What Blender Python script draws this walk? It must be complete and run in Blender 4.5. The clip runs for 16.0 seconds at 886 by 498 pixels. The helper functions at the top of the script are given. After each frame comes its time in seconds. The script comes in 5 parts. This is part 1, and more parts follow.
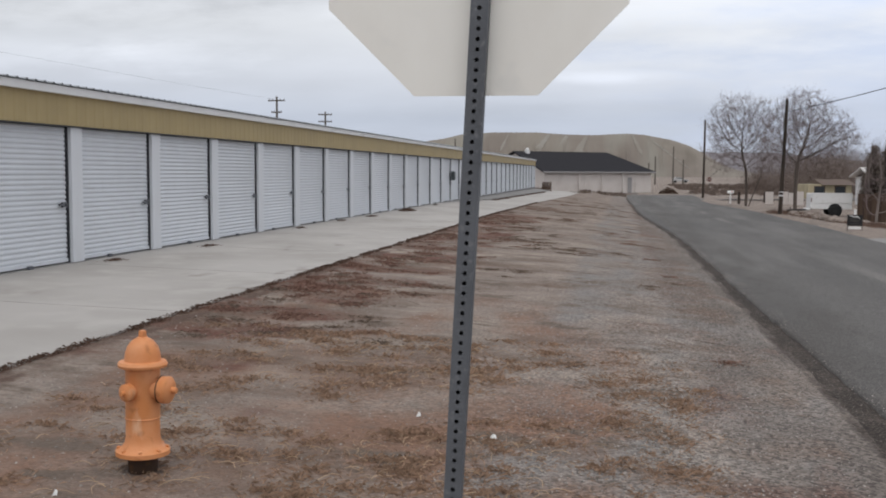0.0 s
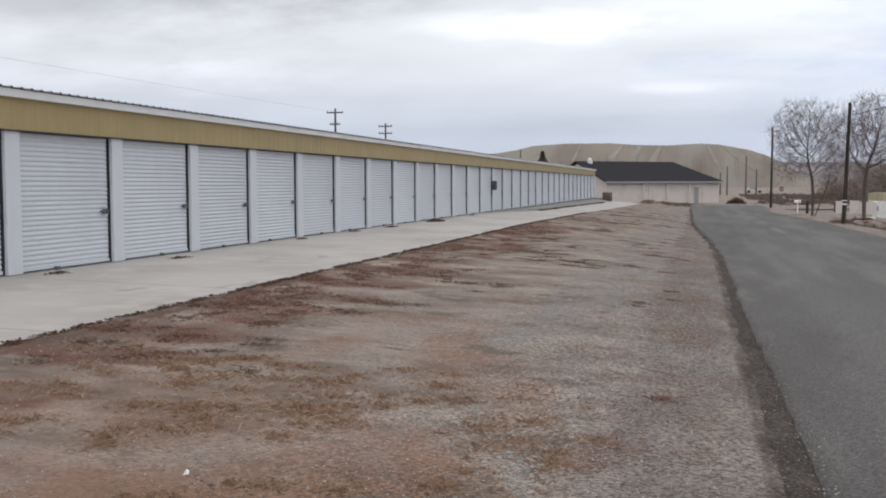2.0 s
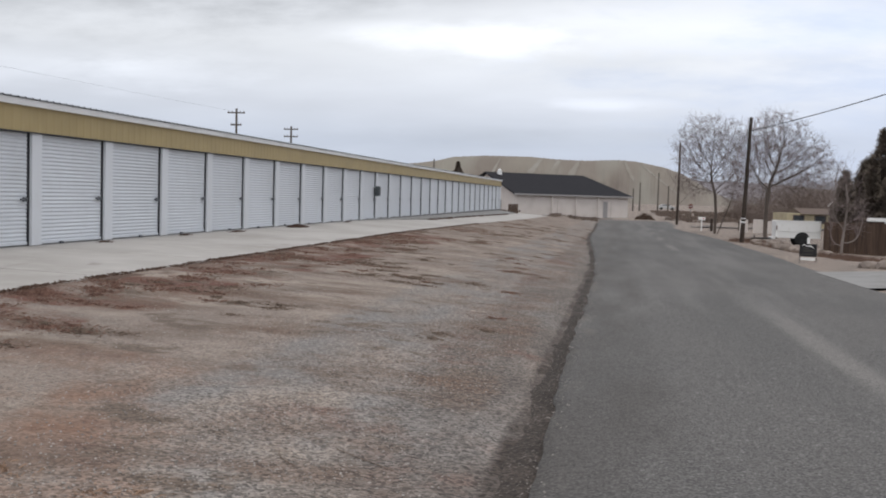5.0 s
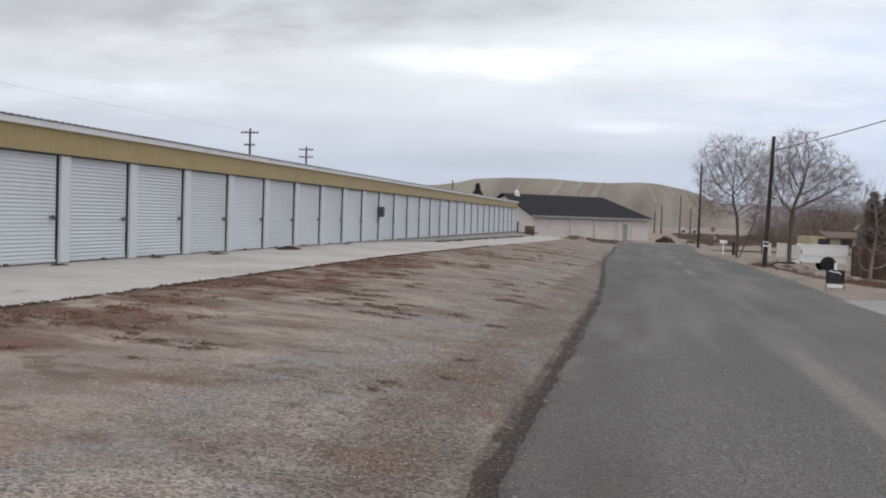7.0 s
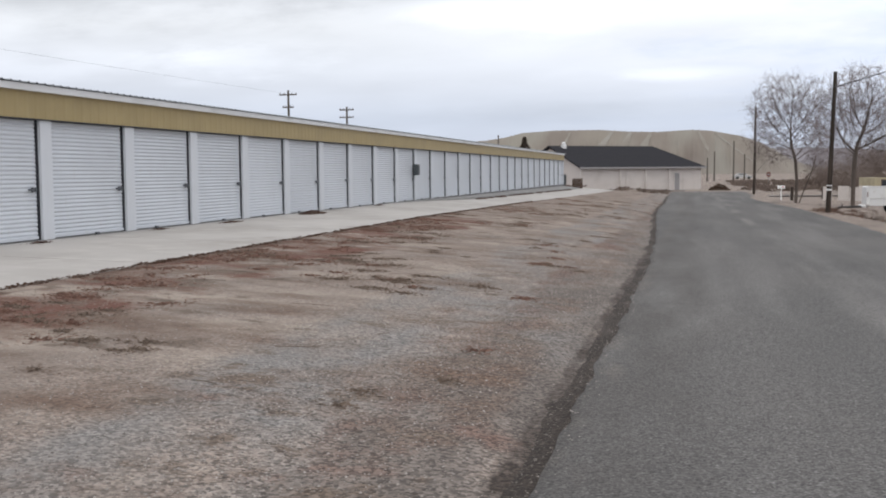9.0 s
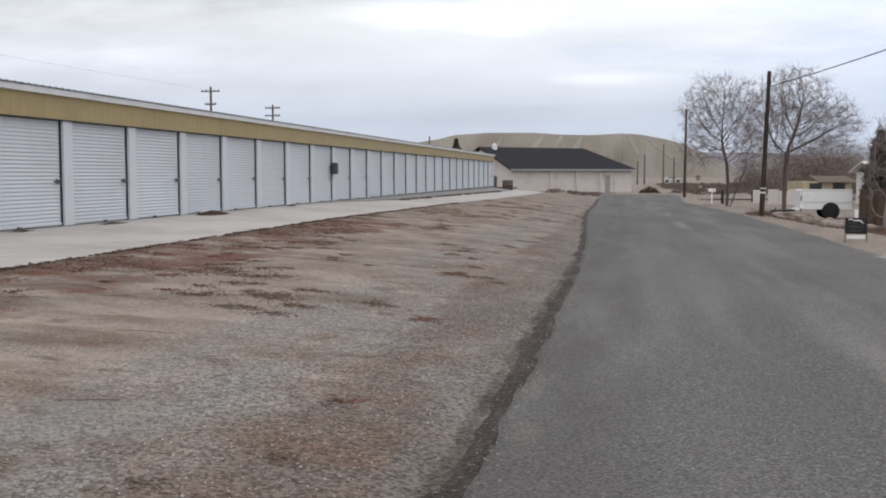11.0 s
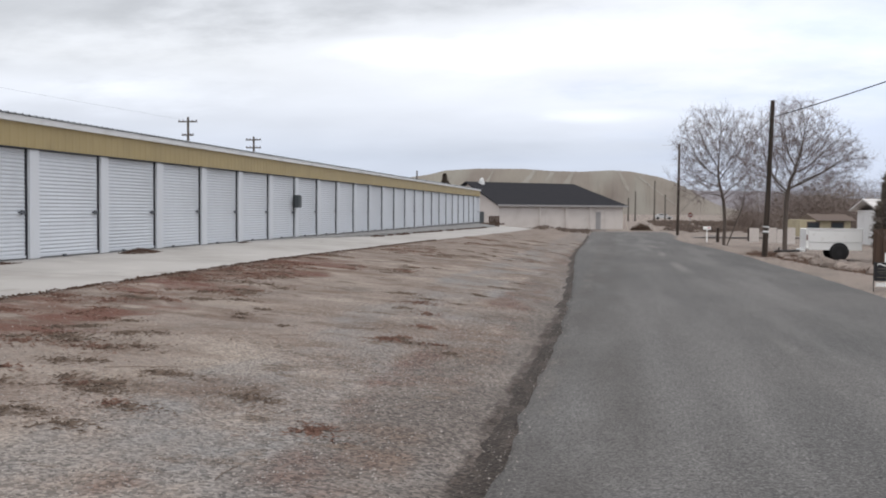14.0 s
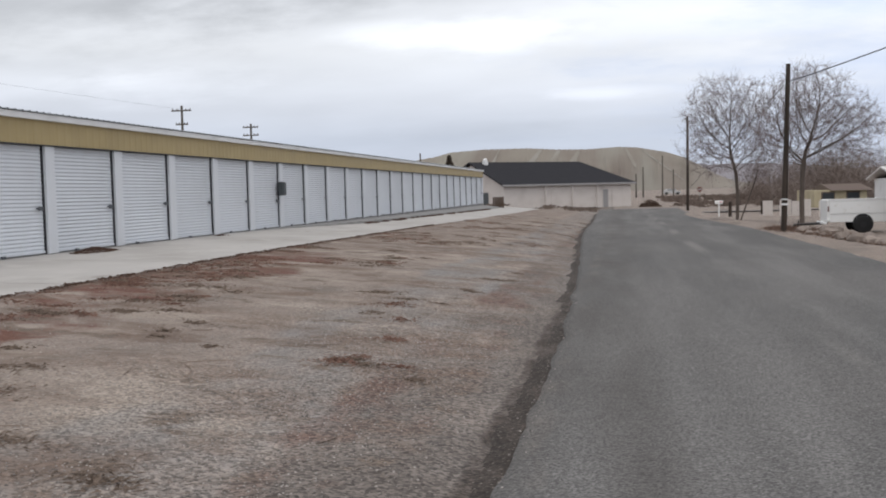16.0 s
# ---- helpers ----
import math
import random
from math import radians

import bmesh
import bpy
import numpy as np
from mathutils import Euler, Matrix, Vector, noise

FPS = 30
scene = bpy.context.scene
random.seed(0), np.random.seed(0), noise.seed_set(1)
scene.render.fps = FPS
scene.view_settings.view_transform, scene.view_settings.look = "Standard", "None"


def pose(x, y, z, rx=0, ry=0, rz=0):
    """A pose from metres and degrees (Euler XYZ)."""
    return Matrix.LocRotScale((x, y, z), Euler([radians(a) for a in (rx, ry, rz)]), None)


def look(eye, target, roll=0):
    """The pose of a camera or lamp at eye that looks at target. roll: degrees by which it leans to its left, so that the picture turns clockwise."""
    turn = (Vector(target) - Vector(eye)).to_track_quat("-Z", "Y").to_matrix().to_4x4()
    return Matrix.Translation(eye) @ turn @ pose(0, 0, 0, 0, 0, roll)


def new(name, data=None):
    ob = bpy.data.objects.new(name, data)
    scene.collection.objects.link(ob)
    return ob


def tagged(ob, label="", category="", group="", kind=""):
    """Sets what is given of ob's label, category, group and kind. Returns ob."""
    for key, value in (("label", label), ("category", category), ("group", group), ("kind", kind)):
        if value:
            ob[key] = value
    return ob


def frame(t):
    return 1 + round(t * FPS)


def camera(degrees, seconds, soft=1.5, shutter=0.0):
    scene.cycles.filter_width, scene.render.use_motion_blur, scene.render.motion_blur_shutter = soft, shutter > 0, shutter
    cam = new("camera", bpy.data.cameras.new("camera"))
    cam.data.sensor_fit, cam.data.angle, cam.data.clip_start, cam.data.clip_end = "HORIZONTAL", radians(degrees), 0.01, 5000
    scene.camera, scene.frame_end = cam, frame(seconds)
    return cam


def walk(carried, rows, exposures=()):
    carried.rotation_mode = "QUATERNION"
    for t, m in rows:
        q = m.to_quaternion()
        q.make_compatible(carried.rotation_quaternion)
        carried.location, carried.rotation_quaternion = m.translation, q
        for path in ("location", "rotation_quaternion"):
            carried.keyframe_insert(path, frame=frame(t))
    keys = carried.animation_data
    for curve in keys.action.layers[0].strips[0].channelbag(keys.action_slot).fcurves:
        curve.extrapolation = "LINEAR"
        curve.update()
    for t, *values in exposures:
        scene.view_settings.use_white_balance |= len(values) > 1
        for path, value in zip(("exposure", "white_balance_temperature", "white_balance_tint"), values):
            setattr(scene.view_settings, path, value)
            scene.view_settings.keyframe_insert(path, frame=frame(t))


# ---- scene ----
cam = camera(47.0, 16.0, soft=1.9)
PATH = [
    (0, (9.168, -54.82, 1.541), (8.825, -52.855, 1.391), 0.2),
    (0.5, (9.587, -54.331, 1.498), (9.086, -52.398, 1.386), -1.5),
    (1, (9.956, -53.868, 1.481), (9.508, -51.923, 1.349), -0.2),
    (1.5, (10.243, -53.283, 1.411), (9.746, -51.349, 1.296), 0.7),
    (2, (10.56, -52.791, 1.405), (10.075, -50.855, 1.279), -0.2),
    (2.5, (10.796, -52.162, 1.376), (10.435, -50.198, 1.262), -0.7),
    (3, (11.181, -51.672, 1.361), (10.732, -49.726, 1.248), -1.0),
    (3.5, (11.321, -51.065, 1.349), (11.023, -49.091, 1.233), 1.1),
    (3.7, (11.371, -50.735, 1.335), (11.063, -48.764, 1.186), 0.3),
    (5.8, (11.917, -48.087, 1.236), (11.572, -46.119, 1.151), 2.2),
    (6, (11.95, -47.869, 1.259), (11.619, -45.904, 1.089), 0.6),
    (6.5, (12.058, -47.261, 1.261), (11.667, -45.305, 1.108), 1.7),
    (7, (12.094, -46.629, 1.238), (11.717, -44.666, 1.174), 1.8),
    (7.5, (12.109, -45.954, 1.226), (11.688, -44.0, 1.174), 1.5),
    (8, (12.119, -45.331, 1.216), (11.668, -43.392, 1.03), 0.8),
    (8.5, (12.094, -44.699, 1.215), (11.704, -42.745, 1.052), -0.2),
    (9, (12.079, -44.051, 1.213), (11.606, -42.114, 1.064), -0.5),
    (9.5, (12.083, -43.56, 1.214), (11.773, -41.589, 1.074), 0.1),
    (9.7, (12.07, -43.273, 1.185), (11.756, -41.303, 1.043), 0.4),
    (11.8, (12.008, -40.5, 1.105), (11.652, -38.538, 0.947), -0.4),
    (12, (12.004, -40.267, 1.124), (11.692, -38.3, 0.941), -1.4),
    (12.5, (12.057, -39.607, 1.134), (11.676, -37.656, 0.922), -0.5),
    (13, (11.998, -38.888, 1.105), (11.711, -36.92, 0.895), 0.0),
    (13.5, (12.075, -38.236, 1.097), (11.666, -36.289, 0.901), -0.4),
    (14, (11.968, -37.427, 1.079), (11.641, -35.455, 1.002), 0.4),
    (14.5, (11.91, -36.726, 1.061), (11.612, -34.748, 1.026), 1.6),
    (15, (11.946, -36.109, 1.072), (11.554, -34.149, 0.998), -0.6),
    (15.5, (11.91, -35.45, 1.06), (11.568, -33.483, 0.945), -1.1),
    (16, (11.964, -34.755, 1.081), (11.62, -32.788, 0.97), -1.5),
]
walk(cam, [(t, look(eye, target, roll)) for t, eye, target, roll in PATH], exposures=[(0.0, 0.0), (0.8, 0.08), (2.2, 0.13), (3.5, 0.12), (6.0, 0.10), (6.5, 0.17), (7.0, 0.09), (8.0, 0.22), (8.5, 0.28), (9.0, 0.26), (9.5, 0.17), (11.8, 0.22), (12.5, 0.28), (13.0, 0.26), (14.0, 0.28), (14.5, 0.15), (15.0, 0.09), (16.0, 0.14)])

# ---- light ----
SUN_ELEV, SUN_ROT = 66.0, 176.0
world = bpy.data.worlds.new("overcast")
scene.world = world
world.use_nodes = True
wn, wl = world.node_tree.nodes, world.node_tree.links
wn.clear()
w_out, w_bg = wn.new("ShaderNodeOutputWorld"), wn.new("ShaderNodeBackground")
w_sky = wn.new("ShaderNodeTexSky")
w_sky.sky_type, w_sky.sun_disc = "NISHITA", False
w_sky.sun_elevation, w_sky.sun_rotation = radians(SUN_ELEV), radians(SUN_ROT)
w_sky.air_density, w_sky.dust_density = 1.2, 1.5
w_tc, w_sep = wn.new("ShaderNodeTexCoord"), wn.new("ShaderNodeSeparateXYZ")
wl.new(w_tc.outputs["Generated"], w_sep.inputs[0])
# cloud layer seen on a plane above: direction / (height + offset)
w_add = wn.new("ShaderNodeMath"); w_add.operation = "ADD"; w_add.inputs[1].default_value = 0.22
wl.new(w_sep.outputs[2], w_add.inputs[0])
w_max = wn.new("ShaderNodeMath"); w_max.operation = "MAXIMUM"; w_max.inputs[1].default_value = 0.03
wl.new(w_add.outputs[0], w_max.inputs[0])
w_div = wn.new("ShaderNodeVectorMath"); w_div.operation = "DIVIDE"
w_com = wn.new("ShaderNodeCombineXYZ")
for k in range(3):
    wl.new(w_max.outputs[0], w_com.inputs[k])
wl.new(w_tc.outputs["Generated"], w_div.inputs[0]); wl.new(w_com.outputs[0], w_div.inputs[1])
w_map = wn.new("ShaderNodeMapping")
w_map.inputs["Location"].default_value = (1.7, 0.4, 0.0)
w_map.inputs["Rotation"].default_value = (0, 0, radians(-14))
w_map.inputs["Scale"].default_value = (0.55, 0.75, 0.0)
wl.new(w_div.outputs[0], w_map.inputs[0])
w_n1 = wn.new("ShaderNodeTexNoise"); w_n1.inputs["Scale"].default_value = 2.1; w_n1.inputs["Detail"].default_value = 5; w_n1.inputs["Roughness"].default_value = 0.52
w_n2 = wn.new("ShaderNodeTexNoise"); w_n2.inputs["Scale"].default_value = 0.7; w_n2.inputs["Detail"].default_value = 3
wl.new(w_map.outputs[0], w_n1.inputs[0]); wl.new(w_map.outputs[0], w_n2.inputs[0])
w_mix = wn.new("ShaderNodeMath"); w_mix.operation = "ADD"
wl.new(w_n1.outputs[0], w_mix.inputs[0]); wl.new(w_n2.outputs[0], w_mix.inputs[1])
w_half = wn.new("ShaderNodeMapRange")
w_half.inputs[1].default_value, w_half.inputs[2].default_value = 0.72, 1.28
w_half.inputs[3].default_value, w_half.inputs[4].default_value = 0.81, 1.02
wl.new(w_mix.outputs[0], w_half.inputs[0])
# grey-blue haze low down, a bright veil above it, duller overhead
w_ramp = wn.new("ShaderNodeValToRGB")
cr = w_ramp.color_ramp
cr.elements[0].position, cr.elements[0].color = 0.0, (0.60, 0.66, 0.79, 1)
cr.elements[1].position, cr.elements[1].color = 1.0, (1.05, 1.06, 1.10, 1)
for at, tone in ((0.05, (0.62, 0.68, 0.81)), (0.085, (0.76, 0.80, 0.90)), (0.14, (0.94, 0.965, 1.02)), (0.20, (0.92, 0.945, 1.0)), (0.28, (0.80, 0.82, 0.875)), (0.45, (0.92, 0.93, 0.97))):
    cr.elements.new(at).color = (*tone, 1)
wl.new(w_sep.outputs[2], w_ramp.inputs[0])
# thinner cloud towards the sun's side
w_side = wn.new("ShaderNodeMapRange")
w_side.inputs[1].default_value, w_side.inputs[2].default_value = -0.55, 0.25
w_side.inputs[3].default_value, w_side.inputs[4].default_value = 0.93, 1.03
wl.new(w_sep.outputs[0], w_side.inputs[0])
w_fac = wn.new("ShaderNodeMath"); w_fac.operation = "MULTIPLY"
wl.new(w_half.outputs[0], w_fac.inputs[0]); wl.new(w_side.outputs[0], w_fac.inputs[1])


def sky_math(op, a, c):
    q = wn.new("ShaderNodeMath"); q.operation = op
    for k, v in enumerate((a, c)):
        if isinstance(v, (int, float)):
            q.inputs[k].default_value = v
        else:
            wl.new(v, q.inputs[k])
    return q.outputs[0]


# cloud banks over the hill, in slopes across and up from due north, with frayed edges
w_north = sky_math("MAXIMUM", w_sep.outputs[1], 0.15)
w_fray = wn.new("ShaderNodeTexNoise"); w_fray.inputs["Scale"].default_value = 3.4; w_fray.inputs["Detail"].default_value = 6; w_fray.inputs["Roughness"].default_value = 0.6
wl.new(w_map.outputs[0], w_fray.inputs[0])
w_frayed = sky_math("MULTIPLY", sky_math("SUBTRACT", w_fray.outputs[0], 0.5), 2.6)
w_u = sky_math("DIVIDE", w_sep.outputs[0], w_north)
w_v = sky_math("DIVIDE", w_sep.outputs[2], w_north)


def cloud_bank(across, up, wide, high):
    du = sky_math("DIVIDE", sky_math("SUBTRACT", w_u, across), wide)
    dv = sky_math("DIVIDE", sky_math("SUBTRACT", w_v, up), high)
    d = sky_math("SQRT", sky_math("ADD", sky_math("MULTIPLY", du, du), sky_math("MULTIPLY", dv, dv)), 0)
    r = wn.new("ShaderNodeMapRange"); r.interpolation_type = "SMOOTHSTEP"
    r.inputs[1].default_value, r.inputs[2].default_value = 0.15, 1.25
    r.inputs[3].default_value, r.inputs[4].default_value = 1.0, 0.0
    wl.new(sky_math("ADD", d, w_frayed), r.inputs[0])
    return r.outputs[0]


w_tone = w_fac.outputs[0]
for across, up, wide, high, gain in ((-0.62, 0.225, 0.48, 0.075, -0.22), (-0.27, 0.21, 0.32, 0.04, -0.12), (0.1, 0.24, 0.4, 0.04, -0.06), (-0.17, 0.155, 0.13, 0.02, 0.22), (0.07, 0.166, 0.32, 0.03, 0.15), (-0.47, 0.12, 0.12, 0.022, 0.17), (-0.66, 0.125, 0.2, 0.02, 0.10), (-0.017, 0.091, 0.075, 0.008, 0.16), (0.02, 0.06, 0.3, 0.012, -0.05)):
    w_tone = sky_math("ADD", w_tone, sky_math("MULTIPLY", cloud_bank(across, up, wide, high), gain))
# thinner, bluer cloud to the north-east
w_blue = wn.new("ShaderNodeMix"); w_blue.data_type = "RGBA"
w_blue.inputs[7].default_value = (0.64, 0.715, 0.89, 1)
wl.new(sky_math("MULTIPLY", cloud_bank(0.44, 0.09, 0.42, 0.19), 0.9), w_blue.inputs[0])
wl.new(w_ramp.outputs[0], w_blue.inputs[6])
w_cl = wn.new("ShaderNodeVectorMath"); w_cl.operation = "SCALE"
wl.new(w_blue.outputs[2], w_cl.inputs[0]); wl.new(w_tone, w_cl.inputs["Scale"])
w_sc = wn.new("ShaderNodeVectorMath"); w_sc.operation = "SCALE"; w_sc.inputs["Scale"].default_value = 0.10
wl.new(w_sky.outputs[0], w_sc.inputs[0])
w_fin = wn.new("ShaderNodeMix"); w_fin.data_type = "RGBA"
w_fin.inputs[0].default_value = 0.92
wl.new(w_sc.outputs[0], w_fin.inputs[6]); wl.new(w_cl.outputs[0], w_fin.inputs[7])
wl.new(w_fin.outputs[2], w_bg.inputs[0]); w_bg.inputs[1].default_value = 1.0
wl.new(w_bg.outputs[0], w_out.inputs[0])

sun = new("sun", bpy.data.lights.new("sun", "SUN"))
sun.data.energy, sun.data.angle, sun.data.color = 0.85, radians(25), (1.0, 0.96, 0.9)
sun.matrix_world = look((10, -46, 60), (8, -20, 0))


# ---- materials ----
def material(name, base, rough=0.8, metal=0.0, spots=(), bump=(), spec=0.3, jitter=0.0, coord="Object"):
    """spots: rows (colour, scale, from, to, detail, stretch xyz) laid over the base by noise; bump: rows (scale, height)."""
    m = bpy.data.materials.new(name)
    m.use_nodes = True
    n, l = m.node_tree.nodes, m.node_tree.links
    b = n["Principled BSDF"]
    b.inputs["Roughness"].default_value, b.inputs["Metallic"].default_value = rough, metal
    b.inputs["Specular IOR Level"].default_value = spec
    tc = n.new("ShaderNodeTexCoord")
    rgb = n.new("ShaderNodeRGB"); rgb.outputs[0].default_value = (*base, 1)
    col = rgb.outputs[0]
    for color, scale, lo, hi, detail, stretch in spots:
        mp = n.new("ShaderNodeMapping"); mp.inputs["Scale"].default_value = stretch
        mp.inputs["Location"].default_value = (scale * 3.1, scale * 1.7, 0.3)
        nz = n.new("ShaderNodeTexNoise"); nz.inputs["Scale"].default_value = scale; nz.inputs["Detail"].default_value = detail
        mr = n.new("ShaderNodeMapRange"); mr.inputs[1].default_value, mr.inputs[2].default_value = lo, hi
        mx = n.new("ShaderNodeMix"); mx.data_type = "RGBA"; mx.inputs[7].default_value = (*color, 1)
        l.new(tc.outputs[coord], mp.inputs[0]); l.new(mp.outputs[0], nz.inputs[0]); l.new(nz.outputs[0], mr.inputs[0])
        l.new(mr.outputs[0], mx.inputs[0]); l.new(col, mx.inputs[6])
        col = mx.outputs[2]
    if jitter:
        oi, gi = n.new("ShaderNodeObjectInfo"), n.new("ShaderNodeNewGeometry")
        ad = n.new("ShaderNodeMath"); ad.operation = "ADD"
        l.new(oi.outputs["Random"], ad.inputs[0]); l.new(gi.outputs["Random Per Island"], ad.inputs[1])
        fr = n.new("ShaderNodeMath"); fr.operation = "FRACT"; l.new(ad.outputs[0], fr.inputs[0])
        mr = n.new("ShaderNodeMapRange"); mr.inputs[3].default_value, mr.inputs[4].default_value = 1 - jitter, 1 + jitter
        hs = n.new("ShaderNodeHueSaturation")
        l.new(fr.outputs[0], mr.inputs[0]); l.new(mr.outputs[0], hs.inputs["Value"]); l.new(col, hs.inputs["Color"])
        col = hs.outputs[0]
    l.new(col, b.inputs["Base Color"])
    last = None
    for scale, height in bump:
        nz = n.new("ShaderNodeTexNoise"); nz.inputs["Scale"].default_value = scale; nz.inputs["Detail"].default_value = 4
        bp = n.new("ShaderNodeBump"); bp.inputs["Distance"].default_value = height; bp.inputs["Strength"].default_value = 0.8
        l.new(tc.outputs[coord], nz.inputs[0]); l.new(nz.outputs[0], bp.inputs["Height"])
        if last:
            l.new(last, bp.inputs["Normal"])
        last = bp.outputs[0]
    if last:
        l.new(last, b.inputs["Normal"])
    return m


ONE = (1, 1, 1)
M_DOOR = material("door_paint", (0.635, 0.66, 0.695), 0.5, 0, [((0.575, 0.595, 0.625), 0.9, 0.45, 0.75, 4, (1, 1, 0.4)), ((0.56, 0.555, 0.55), 6, 0.64, 0.85, 5, (1, 1, 0.3))], jitter=0.03)
M_PILASTER = material("pilaster_paint", (0.65, 0.67, 0.70), 0.55, 0, [((0.60, 0.61, 0.63), 1.7, 0.5, 0.8, 4, (1, 1, 0.5))], [(120, 0.001)])
# near-black stand-in for shade, beside the pilasters and under the fascia
M_SHADE = material("painted_shade", (0.035, 0.037, 0.042), 0.7)
M_YELLOW = material("mustard_steel", (0.385, 0.298, 0.145), 0.5, 0, [((0.345, 0.268, 0.132), 0.8, 0.4, 0.75, 4, ONE), ((0.41, 0.32, 0.16), 3, 0.5, 0.8, 4, (1, 1, 0.5))])
M_WHITE = material("white_trim", (0.74, 0.74, 0.74), 0.5, 0, [((0.6, 0.6, 0.59), 1.2, 0.5, 0.8, 4, ONE)])
M_ROOF = material("grey_steel_roof", (0.30, 0.32, 0.34), 0.45, 0.3, [((0.22, 0.23, 0.25), 0.7, 0.45, 0.7, 4, ONE)])
M_CONC = material("concrete", (0.385, 0.367, 0.350), 0.85, 0, [((0.305, 0.288, 0.268), 0.35, 0.42, 0.7, 6, ONE), ((0.42, 0.40, 0.38), 1.6, 0.5, 0.75, 5, ONE), ((0.20, 0.18, 0.16), 2.6, 0.66, 0.8, 6, (0.6, 0.25, 1))], [(60, 0.004), (4, 0.01)])
M_FOUND = material("grey_foundation", (0.25, 0.245, 0.24), 0.9, 0, [((0.18, 0.175, 0.17), 1.5, 0.45, 0.7, 5, ONE)], [(40, 0.004)])
M_ASPHALT = material("asphalt", (0.112, 0.106, 0.102), 0.92, 0, [((0.086, 0.083, 0.081), 0.45, 0.42, 0.65, 6, (1, 0.3, 1)), ((0.15, 0.144, 0.139), 0.6, 0.50, 0.72, 5, (1.6, 0.12, 1)), ((0.175, 0.17, 0.166), 38, 0.55, 0.68, 3, ONE), ((0.06, 0.058, 0.058), 46, 0.56, 0.68, 3, ONE)], [(90, 0.006), (12, 0.006)])
M_SOIL = material("dark_soil", (0.033, 0.026, 0.022), 0.95, 0, [((0.060, 0.048, 0.041), 2.2, 0.45, 0.65, 6, (1, 0.5, 1)), ((0.2, 0.18, 0.16), 40, 0.62, 0.72, 2, ONE)], [(30, 0.02)])
M_ORANGE = material("orange_enamel", (0.64, 0.245, 0.085), 0.5, 0, [((0.72, 0.34, 0.17), 5, 0.4, 0.7, 4, ONE), ((0.42, 0.15, 0.05), 14, 0.58, 0.75, 5, ONE), ((0.75, 0.45, 0.28), 9, 0.62, 0.75, 5, (1, 1, 0.4))], [(90, 0.002)], spec=0.4)
M_RUSTDARK = material("dark_iron", (0.05, 0.03, 0.02), 0.9, 0, [((0.1, 0.05, 0.02), 20, 0.5, 0.7, 3, ONE)])
M_GALV = material("galvanised_steel", (0.135, 0.142, 0.155), 0.6, 0.3, [((0.095, 0.10, 0.11), 8, 0.45, 0.7, 5, (1, 1, 0.3)), ((0.19, 0.195, 0.205), 40, 0.6, 0.75, 3, ONE)])
M_SIGNBACK = material("sign_aluminium", (0.90, 0.88, 0.825), 0.5, 0.0, [((0.78, 0.745, 0.68), 2.2, 0.4, 0.75, 5, (1, 1, 0.5)), ((0.72, 0.71, 0.68), 5, 0.6, 0.8, 3, ONE)])
M_RED = material("sign_red", (0.45, 0.02, 0.02), 0.5)
M_FADEDRED = material("faded_sign_red", (0.15, 0.05, 0.042), 0.7)
M_FADEDWHITE = material("dusty_car_paint", (0.42, 0.42, 0.42), 0.6)
M_POLE = material("creosoted_wood", (0.036, 0.027, 0.022), 0.85, 0, [((0.065, 0.048, 0.038), 4, 0.45, 0.7, 5, (3, 3, 0.15))], [(30, 0.01)])
M_GREYPOLE = material("weathered_pole_wood", (0.13, 0.115, 0.10), 0.85, 0, [((0.08, 0.07, 0.06), 3, 0.45, 0.7, 4, (3, 3, 0.2))])
M_BARK = material("pale_bark", (0.13, 0.105, 0.09), 0.9, 0, [((0.085, 0.07, 0.06), 3, 0.4, 0.7, 5, (2, 2, 0.4))], [(14, 0.02)])
M_TWIG = material("bare_twigs", (0.205, 0.165, 0.158), 0.9, 0, jitter=0.15)
M_GREYBARK = material("pale_grey_bark", (0.24, 0.205, 0.185), 0.9, 0, [((0.16, 0.135, 0.12), 4, 0.4, 0.7, 5, (2, 2, 0.4))])
M_BRUSH = material("bare_brush", (0.165, 0.128, 0.108), 0.95, 0, jitter=0.15)
M_THICKET = material("bare_thicket", (0.172, 0.136, 0.118), 0.95, 0, jitter=0.05)
M_NEEDLE = material("dark_needles", (0.125, 0.102, 0.082), 0.9, 0, jitter=0.45)
M_WIRE = material("black_cable", (0.03, 0.03, 0.032), 0.6)
M_SIDING = material("cream_siding", (0.60, 0.555, 0.525), 0.75, 0, [((0.53, 0.485, 0.455), 0.7, 0.45, 0.7, 4, ONE)], [(20, 0.004)])
M_EAVE = material("grey_eave", (0.30, 0.29, 0.29), 0.7)
M_SHINGLE = material("dark_shingles", (0.026, 0.026, 0.030), 0.95, 0, [((0.03, 0.029, 0.033), 2.5, 0.45, 0.65, 4, (0.4, 1, 1))], [(12, 0.008)], spec=0.12)
M_WHITEPAINT = material("white_enamel", (0.78, 0.78, 0.77), 0.4, 0, [((0.62, 0.60, 0.56), 3, 0.58, 0.8, 5, ONE)])
M_TYRE = material("tyre_rubber", (0.02, 0.02, 0.021), 0.85)
M_BOARD = material("brown_boards", (0.085, 0.055, 0.04), 0.85, 0, [((0.05, 0.034, 0.026), 3, 0.45, 0.7, 5, (4, 4, 0.3))], jitter=0.2)
M_ROCK = material("pale_rock", (0.27, 0.225, 0.195), 0.9, 0, [((0.20, 0.165, 0.145), 2.5, 0.42, 0.65, 5, ONE)], [(9, 0.03)], jitter=0.22)
